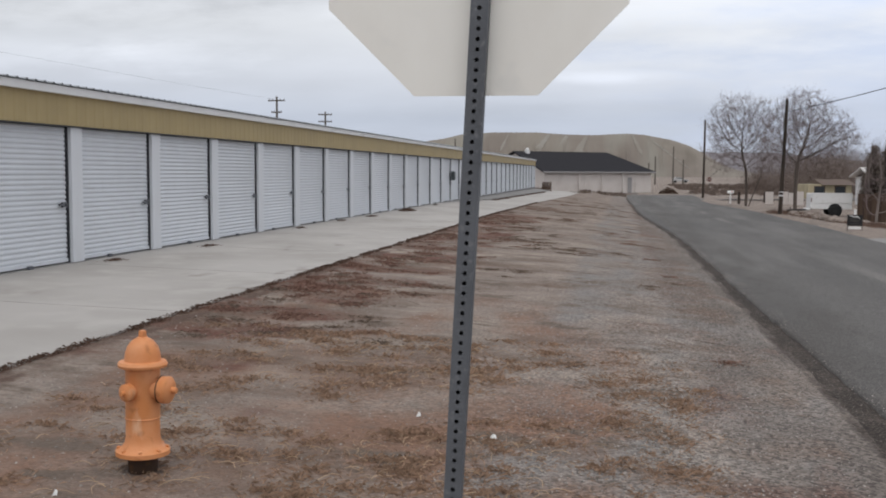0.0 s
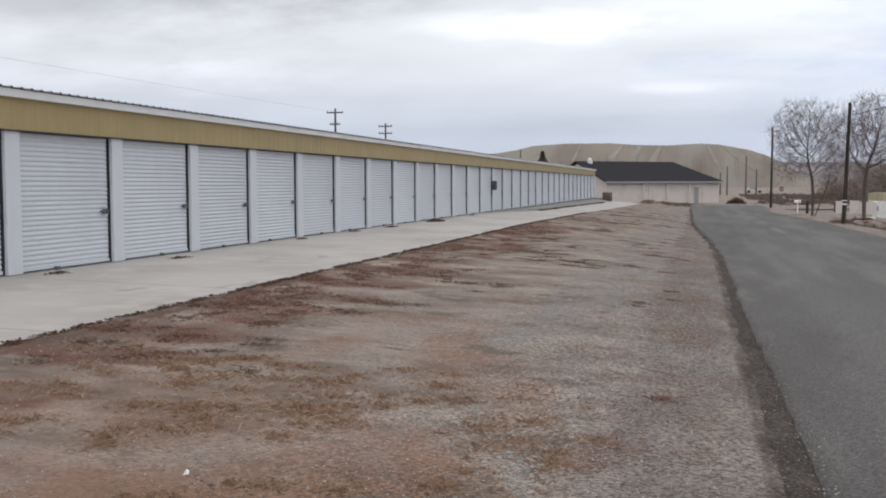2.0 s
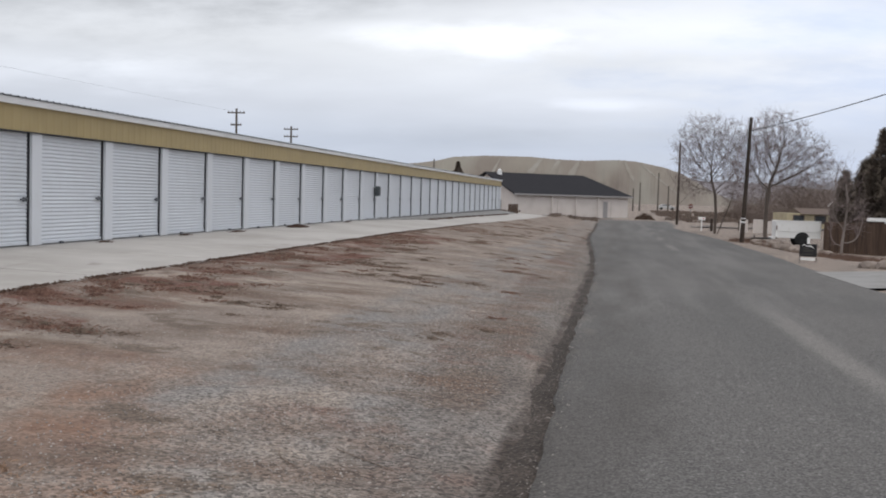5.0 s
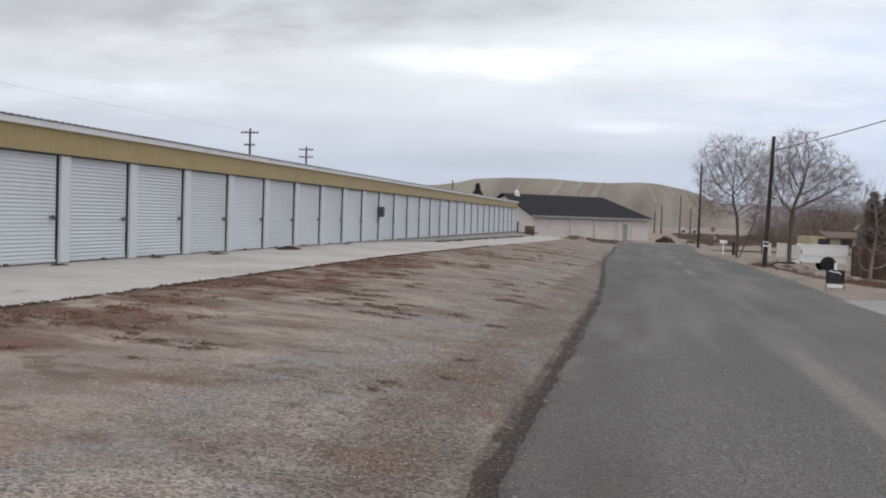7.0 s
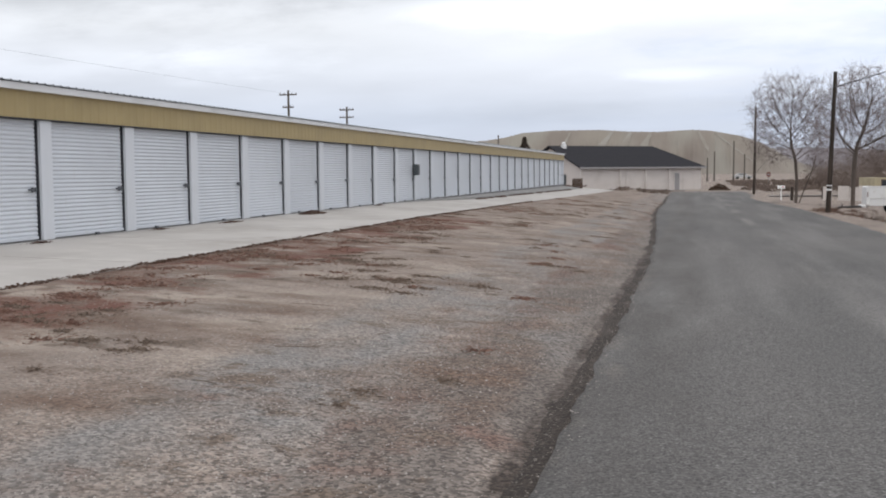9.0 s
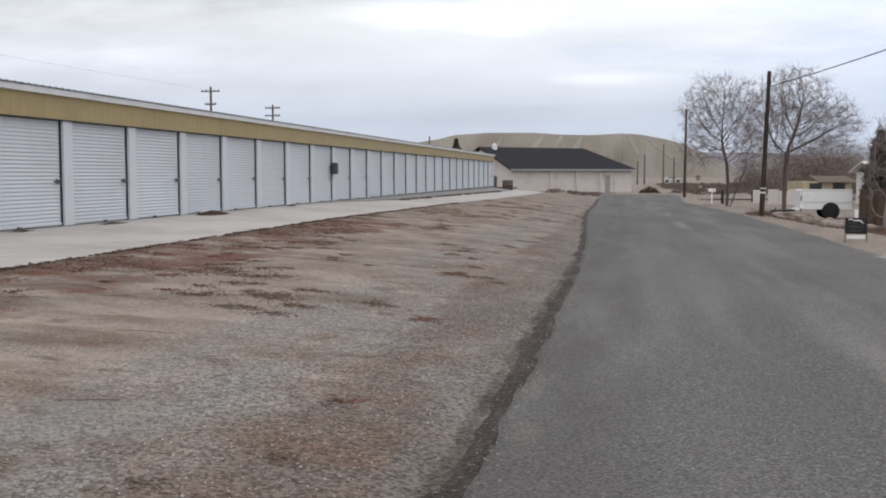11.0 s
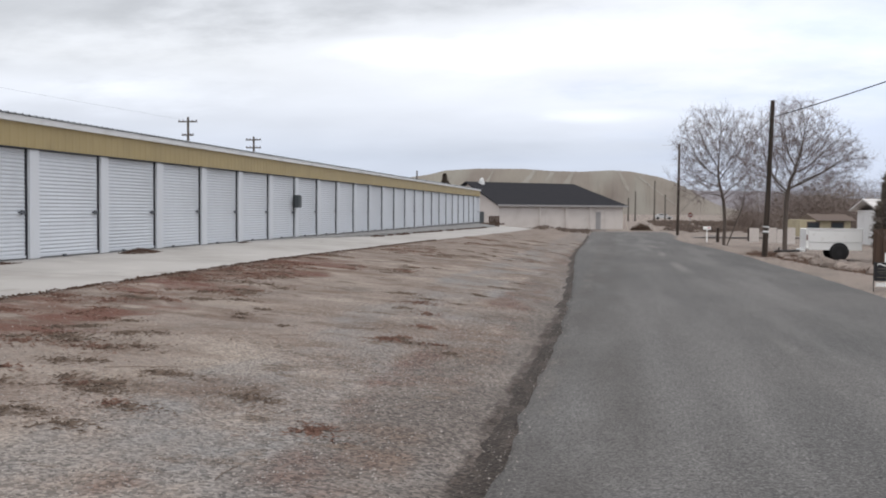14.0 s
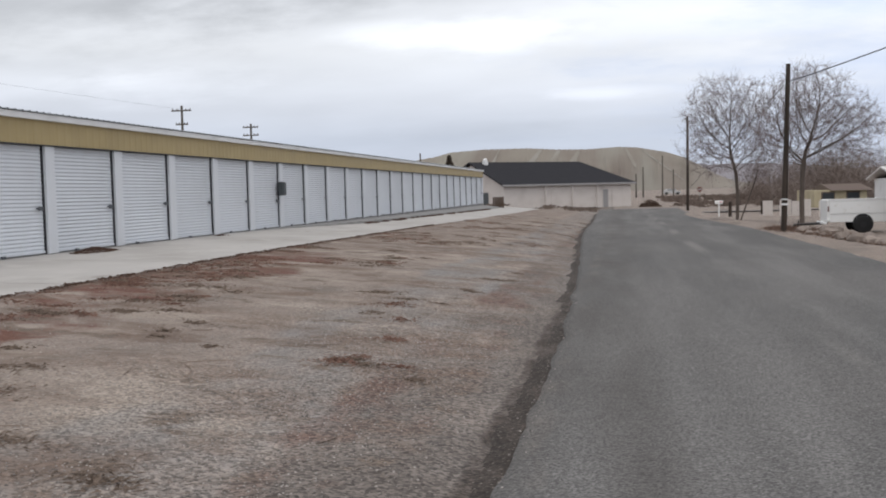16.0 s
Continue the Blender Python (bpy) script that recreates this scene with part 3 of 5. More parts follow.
part("end_wall", Build().box(-9.0, 0.085, Y1 + 0.402, Y1 + 0.44, 0.0, 2.93), M_PILASTER, storage)
part("eave_trim", b, M_WHITE, storage, "white painted eave trim")
# fascia: vertical ribs
b = Build()
prof = []
y = Y0 - 0.05
while y < Y1 + 0.42:
    prof += [(y, 0.096), (y + 0.20, 0.096), (y + 0.215, 0.10), (y + 0.285, 0.10), (y + 0.30, 0.096)]
    y += 0.3
for z in (2.295, 2.80):
    b.v += [(px, py, z) for py, px in prof]
n = len(prof)
b.f = [(i, i + 1, n + i + 1, n + i) for i in range(n - 1)]
part("fascia", b, M_YELLOW, storage, "mustard-yellow ribbed steel fascia")
# shadow line below the fascia, built as a dark strip
part("fascia_shade", Build().box(-0.12, 0.105, Y0 - 0.05, Y1 + 0.42, 2.272, 2.294), M_SHADE, storage, "dark strip standing in for the shadow line under the fascia")

# roll-up curtain: rounded slats across the opening
DW = W - 0.41
b = Build()
prof = [(-0.045, 0.015), (-0.02, 0.02), (-0.02, 0.075), (-0.045, 0.08)]
pitch, z = 0.0813, 0.085
while z < DOOR_TOP - 0.02:
    for u, d in ((0.0, 0.0), (0.14, 0.0), (0.28, 0.014), (0.5, 0.018), (0.78, 0.014), (0.92, 0.0)):
        prof.append((-0.052 + d, z + u * pitch))
    z += pitch
for yy in (0.0, DW):
    b.v += [(px, yy, pz) for px, pz in prof]
n = len(prof)
b.f = [(i, n + i, n + i + 1, i + 1) for i in range(n - 1)]
me_curtain = b.mesh("roll_up_door", M_DOOR)
me_pil = Build().bevelbox(-0.14, 0.055, 0.035, 0.40, 0.0, 2.28, 0.006).mesh("pilaster", M_PILASTER)
# dark strip imitating the shaded side reveal of the pilaster
me_shade = Build().box(-0.13, -0.004, 0.006, 0.034, 0.0, 2.28).mesh("shade_strip", M_SHADE)
b = Build()
b.bevelbox(-0.035, 0.012, -0.075, 0.055, -0.045, 0.045, 0.008)
b.box(-0.03, 0.02, -0.16, -0.07, -0.014, 0.014)
b.lathe([(0.018, -0.02), (0.018, 0.03), (0.01, 0.035)], 10, pose(0.01, 0.0, 0, 0, 90, 0))
me_latch = b.mesh("latch", M_GALV)
b = Build().box(-0.03, 0.02, -0.05, 0.06, 0.0, 0.05)
me_foot = b.mesh("floor_stop", M_GALV)
rnd = random.Random(4)
for k in range(K_NEAR, K_FAR - 1, -1):
    y = -k * W
    share("pilaster", me_pil, storage, pose(0, y, 0))
    if k > K_FAR:
        share("shade_strip", me_shade, storage, pose(0, y, 0))
        d = share("roll_up_door", me_curtain, storage, pose(rnd.uniform(-0.004, 0.004), y + 0.40, 0))
        share("latch", me_latch, d, pose(0.02, DW - 0.13, 0.96 + rnd.uniform(-0.03, 0.03)))
        share("floor_stop", me_foot, d, pose(0.03, DW * rnd.uniform(0.25, 0.6), -0.005))

# electrical cabinet on the pilaster
meter = thing("meter_box", "dark grey electrical meter box on a white pilaster", "meter box", pose(0.06, -0.02, 1.0))
b = Build().bevelbox(0.0, 0.18, -0.17, 0.17, 0.12, 0.60, 0.02)
part("case", b, M_GREYBOX, meter)
part("cover", Build().bevelbox(0.182, 0.20, -0.14, 0.14, 0.16, 0.56, 0.006), M_GREYBOX, meter)

# ---- concrete apron in panels ----
apron = thing("apron", "pale concrete apron in front of the storage doors", "pavement", kind="structure")
pan = 4.5
y = -66.0
while y < 56:
    ya, yb = y + 0.012, y + pan - 0.012
    b = Build()
    steps = 18
    for j in range(steps + 1):
        yy = ya + (yb - ya) * j / steps
        sx = slab_x(yy) + 0.05 * bump2(1.0, yy, 1.5) + 0.05 * bump2(7.0, yy, 5.0)
        zi, zo = slab_in(yy), slab_out(yy)
        b.v += [(0.035, yy, zi - 0.3), (0.035, yy, zi), (sx * 0.5, yy, (zi + zo) / 2), (sx - 0.03, yy, zo), (sx, yy, zo - 0.02), (sx, yy, zo - 0.3)]
    b.f = [(j * 6 + i, j * 6 + i + 1, j * 6 + i + 7, j * 6 + i + 6) for j in range(steps) for i in range(5)]
    b.f += [(5, 4, 3, 2, 1, 0), tuple(steps * 6 + i for i in range(6))]
    part("concrete_panel", b, M_CONC, apron)
    y += pan

# darker raised walk along the far doors
b = Build()
for y in lines([(-5.0, 54.4, 1.8)]):
    k = smooth01((y + 5) / 14)
    x1 = 0.05 + 1.45 * k
    zo = slab_in(y) + (slab_out(y) - slab_in(y)) * x1 / slab_x(y)
    b.v += [(0.036, y, -0.035 * k + 0.3 * slab_in(y) + 0.004), (x1, y, zo + 0.10 * k + 0.004), (x1 + 0.03, y, zo - 0.1)]
nn = len(b.v) // 3
b.f = [(j * 3 + i, j * 3 + i + 1, j * 3 + i + 4, j * 3 + i + 3) for j in range(nn - 1) for i in range(2)]
tagged(part("walkway", b, M_FOUND), "grey concrete walk along the far doors", "walkway", kind="structure")

# blown dirt and dead leaves drifted against the doors
rnd = random.Random(9)
b = Build()


def clump(b, x, y, z, rx, ry, h, n, rnd, blade=0.05):
    """Loose dead weed: many thin bent blades."""
    for _ in range(n):
        a, q = rnd.uniform(0, 6.283), min(1.15, abs(rnd.gauss(0, 0.55)))
        px, py = x + rx * q * math.cos(a), y + ry * q * math.sin(a)
        pz = z(px, py) if callable(z) else z
        d = rnd.uniform(0, 6.283)
        ln = blade * rnd.uniform(0.6, 2.0)
        wd = (0.0016 + 0.002 * rnd.random()) * max(1.0, blade / 0.06)
        hh = h * rnd.uniform(0.2, 1.0) * (1.25 - q)
        dx, dy = math.cos(d), math.sin(d)
        b.add([(px - dy * wd, py + dx * wd, pz), (px + dy * wd, py - dx * wd, pz), (px + dx * ln * 0.6, py + dy * ln * 0.6, pz + hh), (px + dx * ln, py + dy * ln, pz + hh * 0.7)], [(0, 1, 2), (1, 3, 2)])


for yy, xx, ln in ((-19.6, 0.45, 0.7), (-34.5, 0.6, 0.5), (-27.5, 0.35, 0.5), (-23.0, 0.3, 0.4), (0.8, 0.5, 0.6), (-6.2, 0.3, 0.5), (-38.2, 0.4, 0.4), (10.0, 0.6, 0.8), (15.5, 0.9, 1.2)):
    clump(b, xx, yy, lambda px, py: slab_in(py) + (slab_out(py) - slab_in(py)) * px / slab_x(py), 0.16, ln, 0.04, 420 if ln > 0.6 else 160, rnd, 0.05)
for _ in range(60):
    yy = rnd.uniform(6, 46)
    clump(b, 1.62 + rnd.gauss(0, 0.06), yy, lambda px, py: slab_in(py) + (slab_out(py) - slab_in(py)) * px / slab_x(py), 0.12, 0.6, 0.07, 120, rnd, 0.08)
for _ in range(2600):
    a, q = rnd.uniform(0, 6.283), math.sqrt(rnd.random())
    px, py = 0.55 + 0.30 * q * math.cos(a), -14.0 + 0.85 * q * math.sin(a)
    pz = slab_in(py) + (slab_out(py) - slab_in(py)) * px / slab_x(py) + 0.11 * (1 - q) ** 1.3
    clump(b, px, py, pz, 0.02, 0.02, 0.02, 1, rnd, 0.05)
debris = part("dead_weed_drift", b, M_WEED)
tagged(debris, "dark dead weeds blown against the doors", "weeds", kind="stuff")

# ---- loose stones and dead plants on the verge ----
rnd = random.Random(21)
b = Build()
for _ in range(26000):
    y = -54 + 34 * rnd.random() ** 1.25
    x = rnd.uniform(4.3, 10.8) if rnd.random() < 0.35 else rnd.gauss(9.5, 0.8)
    if x < 4.3 or x > 11.25 or 10.82 < x < 10.95:
        continue
    s = rnd.uniform(0.005, 0.012)
    z = land(x, y) + s * 0.15
    a = rnd.uniform(0, 1.57)
    c, d = s * math.cos(a), s * math.sin(a)
    q = rnd.uniform(0.6, 1.1)
    b.add([(x + c, y + d, z), (x - d * q, y + c * q, z), (x - c, y - d, z), (x + d * q, y - c * q, z), (x + rnd.uniform(-.3, .3) * s, y + rnd.uniform(-.3, .3) * s, z + s * rnd.uniform(0.6, 1.0))], [(0, 1, 4), (1, 2, 4), (2, 3, 4), (3, 0, 4)])
for _ in range(2400):
    y = -54 + 40 * rnd.random() ** 1.3
    x = road_left(y) + rnd.gauss(0.06, 0.14) + (abs(rnd.gauss(0, 0.35)) if rnd.random() < 0.3 else 0)
    s = rnd.uniform(0.004, 0.011)
    z = (land(x, y) if x < road_left(y) - 0.03 else road_z(y) - 0.004) + s * 0.3
    a = rnd.uniform(0, 1.57)
    c, d = s * math.cos(a), s * math.sin(a)
    b.add([(x + c, y + d, z), (x - d, y + c, z), (x - c, y - d, z), (x + d, y - c, z), (x, y, z + s * rnd.uniform(0.5, 0.9))], [(0, 1, 4), (1, 2, 4), (2, 3, 4), (3, 0, 4)])
for _ in range(22000):
    y = -53 + 36 * rnd.random() ** 1.4
    x = rnd.gauss(9.5, 0.9) if rnd.random() < 0.75 else rnd.uniform(5, 10.9)
    if not 4.5 < x < 11.0:
        continue
    s, z = rnd.uniform(0.003, 0.0065), land(x, y) + 0.002
    a = rnd.uniform(0, 1.57)
    c, d = s * math.cos(a), s * math.sin(a)
    b.add([(x + c, y + d, z), (x - d, y + c, z), (x - c, y - d, z), (x + d, y - c, z), (x, y, z + s)], [(0, 1, 4), (1, 2, 4), (2, 3, 4), (3, 0, 4)])
tagged(part("gravel", b, M_GRAVEL), "loose grey and tan gravel stones", "gravel", kind="stuff")

b, b2 = Build(), Build()
for _ in range(260):
    x, y = rnd.gauss(7.2, 1.3), rnd.uniform(-52.5, -44.0)
    if 4.4 < x < 10 and bump2(x, y, 0.5, 5) > -0.25:
        clump(b, x, y, land, 0.4, 0.3, 0.035, 90, rnd, 0.045)
for _ in range(120):
    x, y = rnd.gauss(9.35, 0.25), rnd.uniform(-52, -44)
    clump(b, x, y, land, 0.25, 0.3, 0.02, 40, rnd, 0.035)
def weed_mat(b, x, y, rx, ry, n, rnd, wide):
    """A trampled mat of dead weed: short broad blades lying over one another, thickest in the middle."""
    turn = rnd.uniform(-0.5, 0.5)
    ct, st = math.cos(turn), math.sin(turn)
    for _ in range(n):
        a, q = rnd.uniform(0, 6.283), min(1.6, abs(rnd.gauss(0, 0.6)))
        ux, uy = rx * q * math.cos(a) * (1 + 0.35 * math.sin(3 * a + x)), ry * q * math.sin(a) * (1 + 0.35 * math.cos(2 * a + y))
        px, py = x + ux * ct - uy * st, y + ux * st + uy * ct
        d, ln, hh = rnd.uniform(0, 6.283), rnd.uniform(0.03, 0.09), (0.006 + 0.016 * max(0, 1 - q)) * rnd.uniform(0.3, 1.2)
        dx, dy, wd = math.cos(d), math.sin(d), wide * rnd.uniform(0.5, 1.2)
        z = land(px, py) + 0.003
        b.add([(px - dy * wd, py + dx * wd, z), (px + dy * wd, py - dx * wd, z), (px + dx * ln * 0.6, py + dy * ln * 0.6, z + hh), (px + dx * ln, py + dy * ln, z + hh * 0.4)], [(0, 1, 2), (1, 3, 2)])


mats, red = Build(), Build()
for _ in range(1500):
    x, y = 4.3 + 6.0 * rnd.random() ** 1.35, rnd.uniform(-45, 30)
    thick = bump2(x, y, 0.30, 8) + 0.5 * bump2(x, y, 0.9, 2) - 0.05 * max(0, x - 6.5)
    if thick < 0.06:
        continue
    size = rnd.uniform(0.5, 1.0) * (0.6 + thick)
    reddish = x < 6.4 and rnd.random() < 0.55 or rnd.random() < 0.12
    weed_mat(red if reddish else mats, x, y, 0.62 * size, 0.5 * size, int((170 if y < -10 else 90) * size), rnd, 0.0045 if y < -20 else 0.008)
for _ in range(90):
    x, y = 4.3 + abs(rnd.gauss(0, 0.7)), rnd.uniform(-44, -14)
    weed_mat(red, x, y, rnd.uniform(0.25, 0.5), rnd.uniform(0.3, 0.8), 90, rnd, 0.005)
for x, y, rx, ry, n in ((9.35, -25.6, 0.3, 0.4, 260), (9.5, -24.0, 0.25, 0.3, 160), (9.9, -30.5, 0.3, 0.4, 200), (8.3, -19.5, 0.45, 0.7, 320)):
    weed_mat(red if x > 9 else mats, x, y, rx, ry, n, rnd, 0.006)
# single dead stalks lying about
for _ in range(40):
    x, y, a, c = rnd.uniform(4.6, 10.2), rnd.uniform(-44, -12), rnd.uniform(0, 6.283), rnd.uniform(-0.25, 0.25)
    ln, pts = rnd.uniform(0.2, 0.7), []
    for k in range(5):
        pts.append((x, y, land(x, y) + 0.008))
        x, y, a = x + ln / 4 * math.cos(a), y + ln / 4 * math.sin(a), a + c
    mats.tube(pts, 0.0035, 3, caps=False)
tagged(part("dark_weed_mats", mats, M_MAT), "dark brown trampled weed mats on dirt", "dead weeds", kind="stuff")
tagged(part("red_weed_mats", red, M_REDWEED), "rust-red dead weed mats beside the concrete", "dead weeds", kind="stuff")
for _ in range(460):
    y = rnd.uniform(-56, 8)
    clump(b2, slab_x(y) + abs(rnd.gauss(0.05, 0.05)), y, land, 0.06, 0.5, 0.035, 34, rnd, 0.04)
scraps = Build()
for x, y, s in ((8.33, -48.0, 0.026), (7.72, -47.55, 0.018), (6.2, -49.9, 0.014)):
    z = land(x, y)
    scraps.add([(x - s, y - s * 0.6, z + 0.004), (x + s, y - s * 0.4, z + 0.01), (x + s * 0.7, y + s * 0.5, z + 0.03), (x - s * 0.6, y + s * 0.7, z + 0.02), (x, y, z + 0.04)], [(0, 1, 4), (1, 2, 4), (2, 3, 4), (3, 0, 4)])
tagged(part("litter", scraps, M_WHITEPAINT), "small pale scraps of litter on the dirt", "litter", kind="stuff")
strands = Build()
for _ in range(900):
    x, y = rnd.gauss(7.3, 1.1), rnd.uniform(-52.0, -44.5)
    if not 4.5 < x < 10.2 or bump2(x, y, 0.5, 5) < -0.1:
        continue
    a, ln = rnd.uniform(0, 6.283), rnd.uniform(0.06, 0.2)
    pts, c = [], rnd.uniform(-1.2, 1.2)
    for k in range(4):
        pts.append((x, y, land(x, y) + 0.006 + 0.02 * math.sin(k)))
        x, y, a = x + ln / 3 * math.cos(a), y + ln / 3 * math.sin(a), a + c * 0.5
    strands.tube(pts, 0.0022, 3, caps=False)
tagged(part("straw_strands", strands, M_STRAND), "pale loose straw strands on dead grass", "straw", kind="stuff")
tagged(part("dry_straw", b, M_STRAW), "flattened straw-coloured dead grass", "dead grass", kind="stuff")
tagged(part("dead_weeds", b2, M_WEED), "rust-brown dead weeds in low patches", "dead weeds", kind="stuff")

# ---- stop sign seen from behind ----
sign = thing("stop_sign", "back of an octagonal stop sign on a perforated steel post", "road sign", pose(8.70, -52.27, land(8.70, -52.27) - 0.05, 0, 0, 1.5))
R = 0.381 / math.cos(math.pi / 8)
zc = 1.735 + 0.381 - (land(8.70, -52.27) - 0.05)
b = Build()
for yy in (0.030, 0.033):
    b.v += [(0.10 + R * math.cos(math.pi / 8 + k * math.pi / 4), yy, zc + R * math.sin(math.pi / 8 + k * math.pi / 4)) for k in range(8)]
b.f = [tuple(range(8)), tuple(range(15, 7, -1))] + [(k, 8 + k, 8 + (k + 1) % 8, (k + 1) % 8) for k in range(8)]
part("sign_plate", b, M_SIGNBACK, sign, "bare aluminium back of the plate")
b = Build()
b.v = [(0.10 + 0.97 * R * math.cos(math.pi / 8 + k * math.pi / 4), 0.0362, zc + 0.97 * R * math.sin(math.pi / 8 + k * math.pi / 4)) for k in range(8)]
b.f = [tuple(range(7, -1, -1))]
part("sign_face", b, M_RED, sign, "red sign face")
# square tube with a hole every inch on the front and back
b = Build()
hw, pitch, n = 0.0225, 0.0254, 104


def post_face(b, yy, flip):
    r = 0.0058
    for k in range(n):
        z0, z1, zm = k * pitch, (k + 1) * pitch, (k + 0.5) * pitch
        outer = [(-hw, z0), (0, z0), (hw, z0), (hw, zm), (hw, z1), (0, z1), (-hw, z1), (-hw, zm)]
        inner = [(r * math.cos(math.radians(225 + 45 * j)), zm + r * math.sin(math.radians(225 + 45 * j))) for j in range(8)]
        vs = [(x, yy, z) for x, z in outer + inner]
        fs = [(j, (j + 1) % 8, 8 + (j + 1) % 8, 8 + j) for j in range(8)]
        b.add(vs, [f[::-1] for f in fs] if flip else fs)


post_face(b, -hw, False)
b.add([(-hw, hw, 0), (hw, hw, 0), (hw, hw, n * pitch), (-hw, hw, n * pitch)], [(3, 2, 1, 0)])
h = n * pitch
b.add([(-hw, -hw, 0), (-hw, hw, 0), (-hw, hw, h), (-hw, -hw, h)], [(3, 2, 1, 0)])
b.add([(hw, -hw, 0), (hw, hw, 0), (hw, hw, h), (hw, -hw, h)], [(0, 1, 2, 3)])
post = part("post", b, M_GALV, sign, "grey perforated square steel post")
post.matrix_basis = pose(0, 0, 0, 0, 2.9, 0)
for zz in (0.60,):
    part("bolt", Build().lathe([(0.012, 0), (0.012, 0.008), (0.006, 0.012)], 8, pose(0.10, -0.028, zc - 0.381 + zz, 90, 0, 0)), M_GALV, sign)

# ---- fire hydrant ----
HX, HY = 6.44, -49.36
hyd = thing("fire_hydrant", "orange painted cast-iron fire hydrant in the dirt", "fire hydrant", pose(HX, HY, land(HX, HY) + 0.075, 0, 0.8, 8))
part("stub", Build().lathe([(0.085, -0.2), (0.085, 0.03)], 20), M_RUSTDARK, hyd, "rusty dark iron stub")
b = Build().lathe([(0.13, 0.02), (0.155, 0.03), (0.155, 0.055), (0.12, 0.075), (0.105, 0.10), (0.098, 0.13), (0.097, 0.24), (0.102, 0.245), (0.098, 0.25), (0.098, 0.52), (0.105, 0.54)], 32)
part("barrel", b, M_ORANGE, hyd, smooth=35)
b = Build().lathe([(0.11, 0.535), (0.138, 0.545), (0.142, 0.56), (0.132, 0.575), (0.105, 0.58), (0.10, 0.62), (0.088, 0.66), (0.062, 0.695), (0.035, 0.71), (0.03, 0.715)], 32)
part("bonnet", b, M_ORANGE, hyd, smooth=35)
part("operating_nut", Build().lathe([(0.024, 0.71), (0.022, 0.75), (0.016, 0.755)], 5), M_ORANGE, hyd)
for k in range(8):
    a = k * math.pi / 4 + 0.2
    part("flange_bolt", Build().lathe([(0.012, 0), (0.012, 0.02), (0.006, 0.024)], 6, pose(0.138 * math.cos(a), 0.138 * math.sin(a), 0.052)), M_ORANGE, hyd)
b = Build().lathe([(0.062, 0.06), (0.062, 0.12), (0.078, 0.122), (0.08, 0.165), (0.07, 0.175), (0.03, 0.185), (0.018, 0.187), (0.018, 0.215), (0.012, 0.217)], 20, pose(0, 0, 0.415, 0, 90, -12))
part("pumper_nozzle", b, M_ORANGE, hyd, smooth=35)
b = Build().lathe([(0.0805, 0.1185), (0.0805, 0.1245)], 20, pose(0, 0, 0.415, 0, 90, -12))
part("nozzle_gasket", b, M_RUSTDARK, hyd)
for a in (-105, 80):
    b = Build().lathe([(0.042, 0.06), (0.042, 0.10), (0.052, 0.102), (0.052, 0.135), (0.042, 0.142), (0.015, 0.15), (0.013, 0.17)], 16, pose(0, 0, 0.41, 0, 90, a - 12))
    part("hose_nozzle", b, M_ORANGE, hyd, smooth=35)


# ---- poles and cables ----
def utility_pole(x, y, top, lean, label, mat, arms=(), r=0.14, sides=10):
    z0 = land(x, y)
    ob = thing("utility_pole", label, "utility pole", pose(x, y, z0 - 0.2, 0, lean, 0), group="utility poles")
    h = top - z0 + 0.2
    part("shaft", Build().tube([(0, 0, 0), (0.01, 0, h * 0.5), (0, 0, h)], [r, r * 0.85, r * 0.7], sides), mat, ob)
    for z, half, turn in arms:
        m = pose(0, 0, h - z, 0, 0, turn)
        part("crossarm", Build().box(-half, half, -0.16, -0.05, -0.07, 0.07, m), mat, ob)
        for u in (-0.9, -0.45, 0.45, 0.9):
            part("insulator", Build().lathe([(0.03, 0.07), (0.055, 0.10), (0.055, 0.17), (0.03, 0.21)], 8, m @ pose(u * half, -0.1, 0)), M_GREYPOLE, ob)
    return ob


P2 = utility_pole(18.58, 9.0, 5.95, 1.9, "dark leaning wooden utility pole with a white band", M_POLE, r=0.13)
part("band", Build().tube([(0.0, 0, 1.28), (0.0, 0, 1.36)], 0.134, 12), M_WHITE, P2, "white reflective band")
part("band", Build().tube([(0.0, 0, 1.50), (0.0, 0, 1.55)], 0.133, 12), M_WHITE, P2, "white reflective band")
utility_pole(18.05, 61.0, 7.4, 0.4, "dark wooden utility pole beside the street", M_POLE, r=0.14)
utility_pole(-32.0, 63.9, 10.6, 0, "weathered wooden pole with two crossarms", M_GREYPOLE, ((0.5, 1.05, 0), (1.9, 0.65, 0)), r=0.17)
utility_pole(-30.9, 80.7, 9.75, 0, "weathered wooden pole with two crossarms", M_GREYPOLE, ((0.4, 0.95, 0), (1.35, 0.95, 0)), r=0.17)
for x, y, top in ((21.0, 190, 7.7), (16.9, 190, 5.4), (23.3, 190, 4.7), (15.4, 190, 4.0), (-24.2, 150, 8.35)):
    utility_pole(x, y, top, 0.3, "far thin wooden utility pole", M_GREYPOLE, r=0.2, sides=6)


def cable(name, a, c, sag, r, label):
    a, c = Vector(a), Vector(c)
    pts = [a.lerp(c, k / 24) - Vector((0, 0, 4 * sag * (k / 24) * (1 - k / 24))) for k in range(25)]
    tagged(part(name, Build().tube(pts, r, 5), M_WIRE), label, "cable")


top2 = Vector((18.58 + 0.17, 9.0, 5.2))
cable("power_cable", top2, (29.0, -31.0, 8.3), 0.5, 0.022, "black overhead cable from the leaning pole")
cable("power_cable", top2, (16.9, 61.0, -0.4), 0.1, 0.012, "black slack cable running down from the pole")
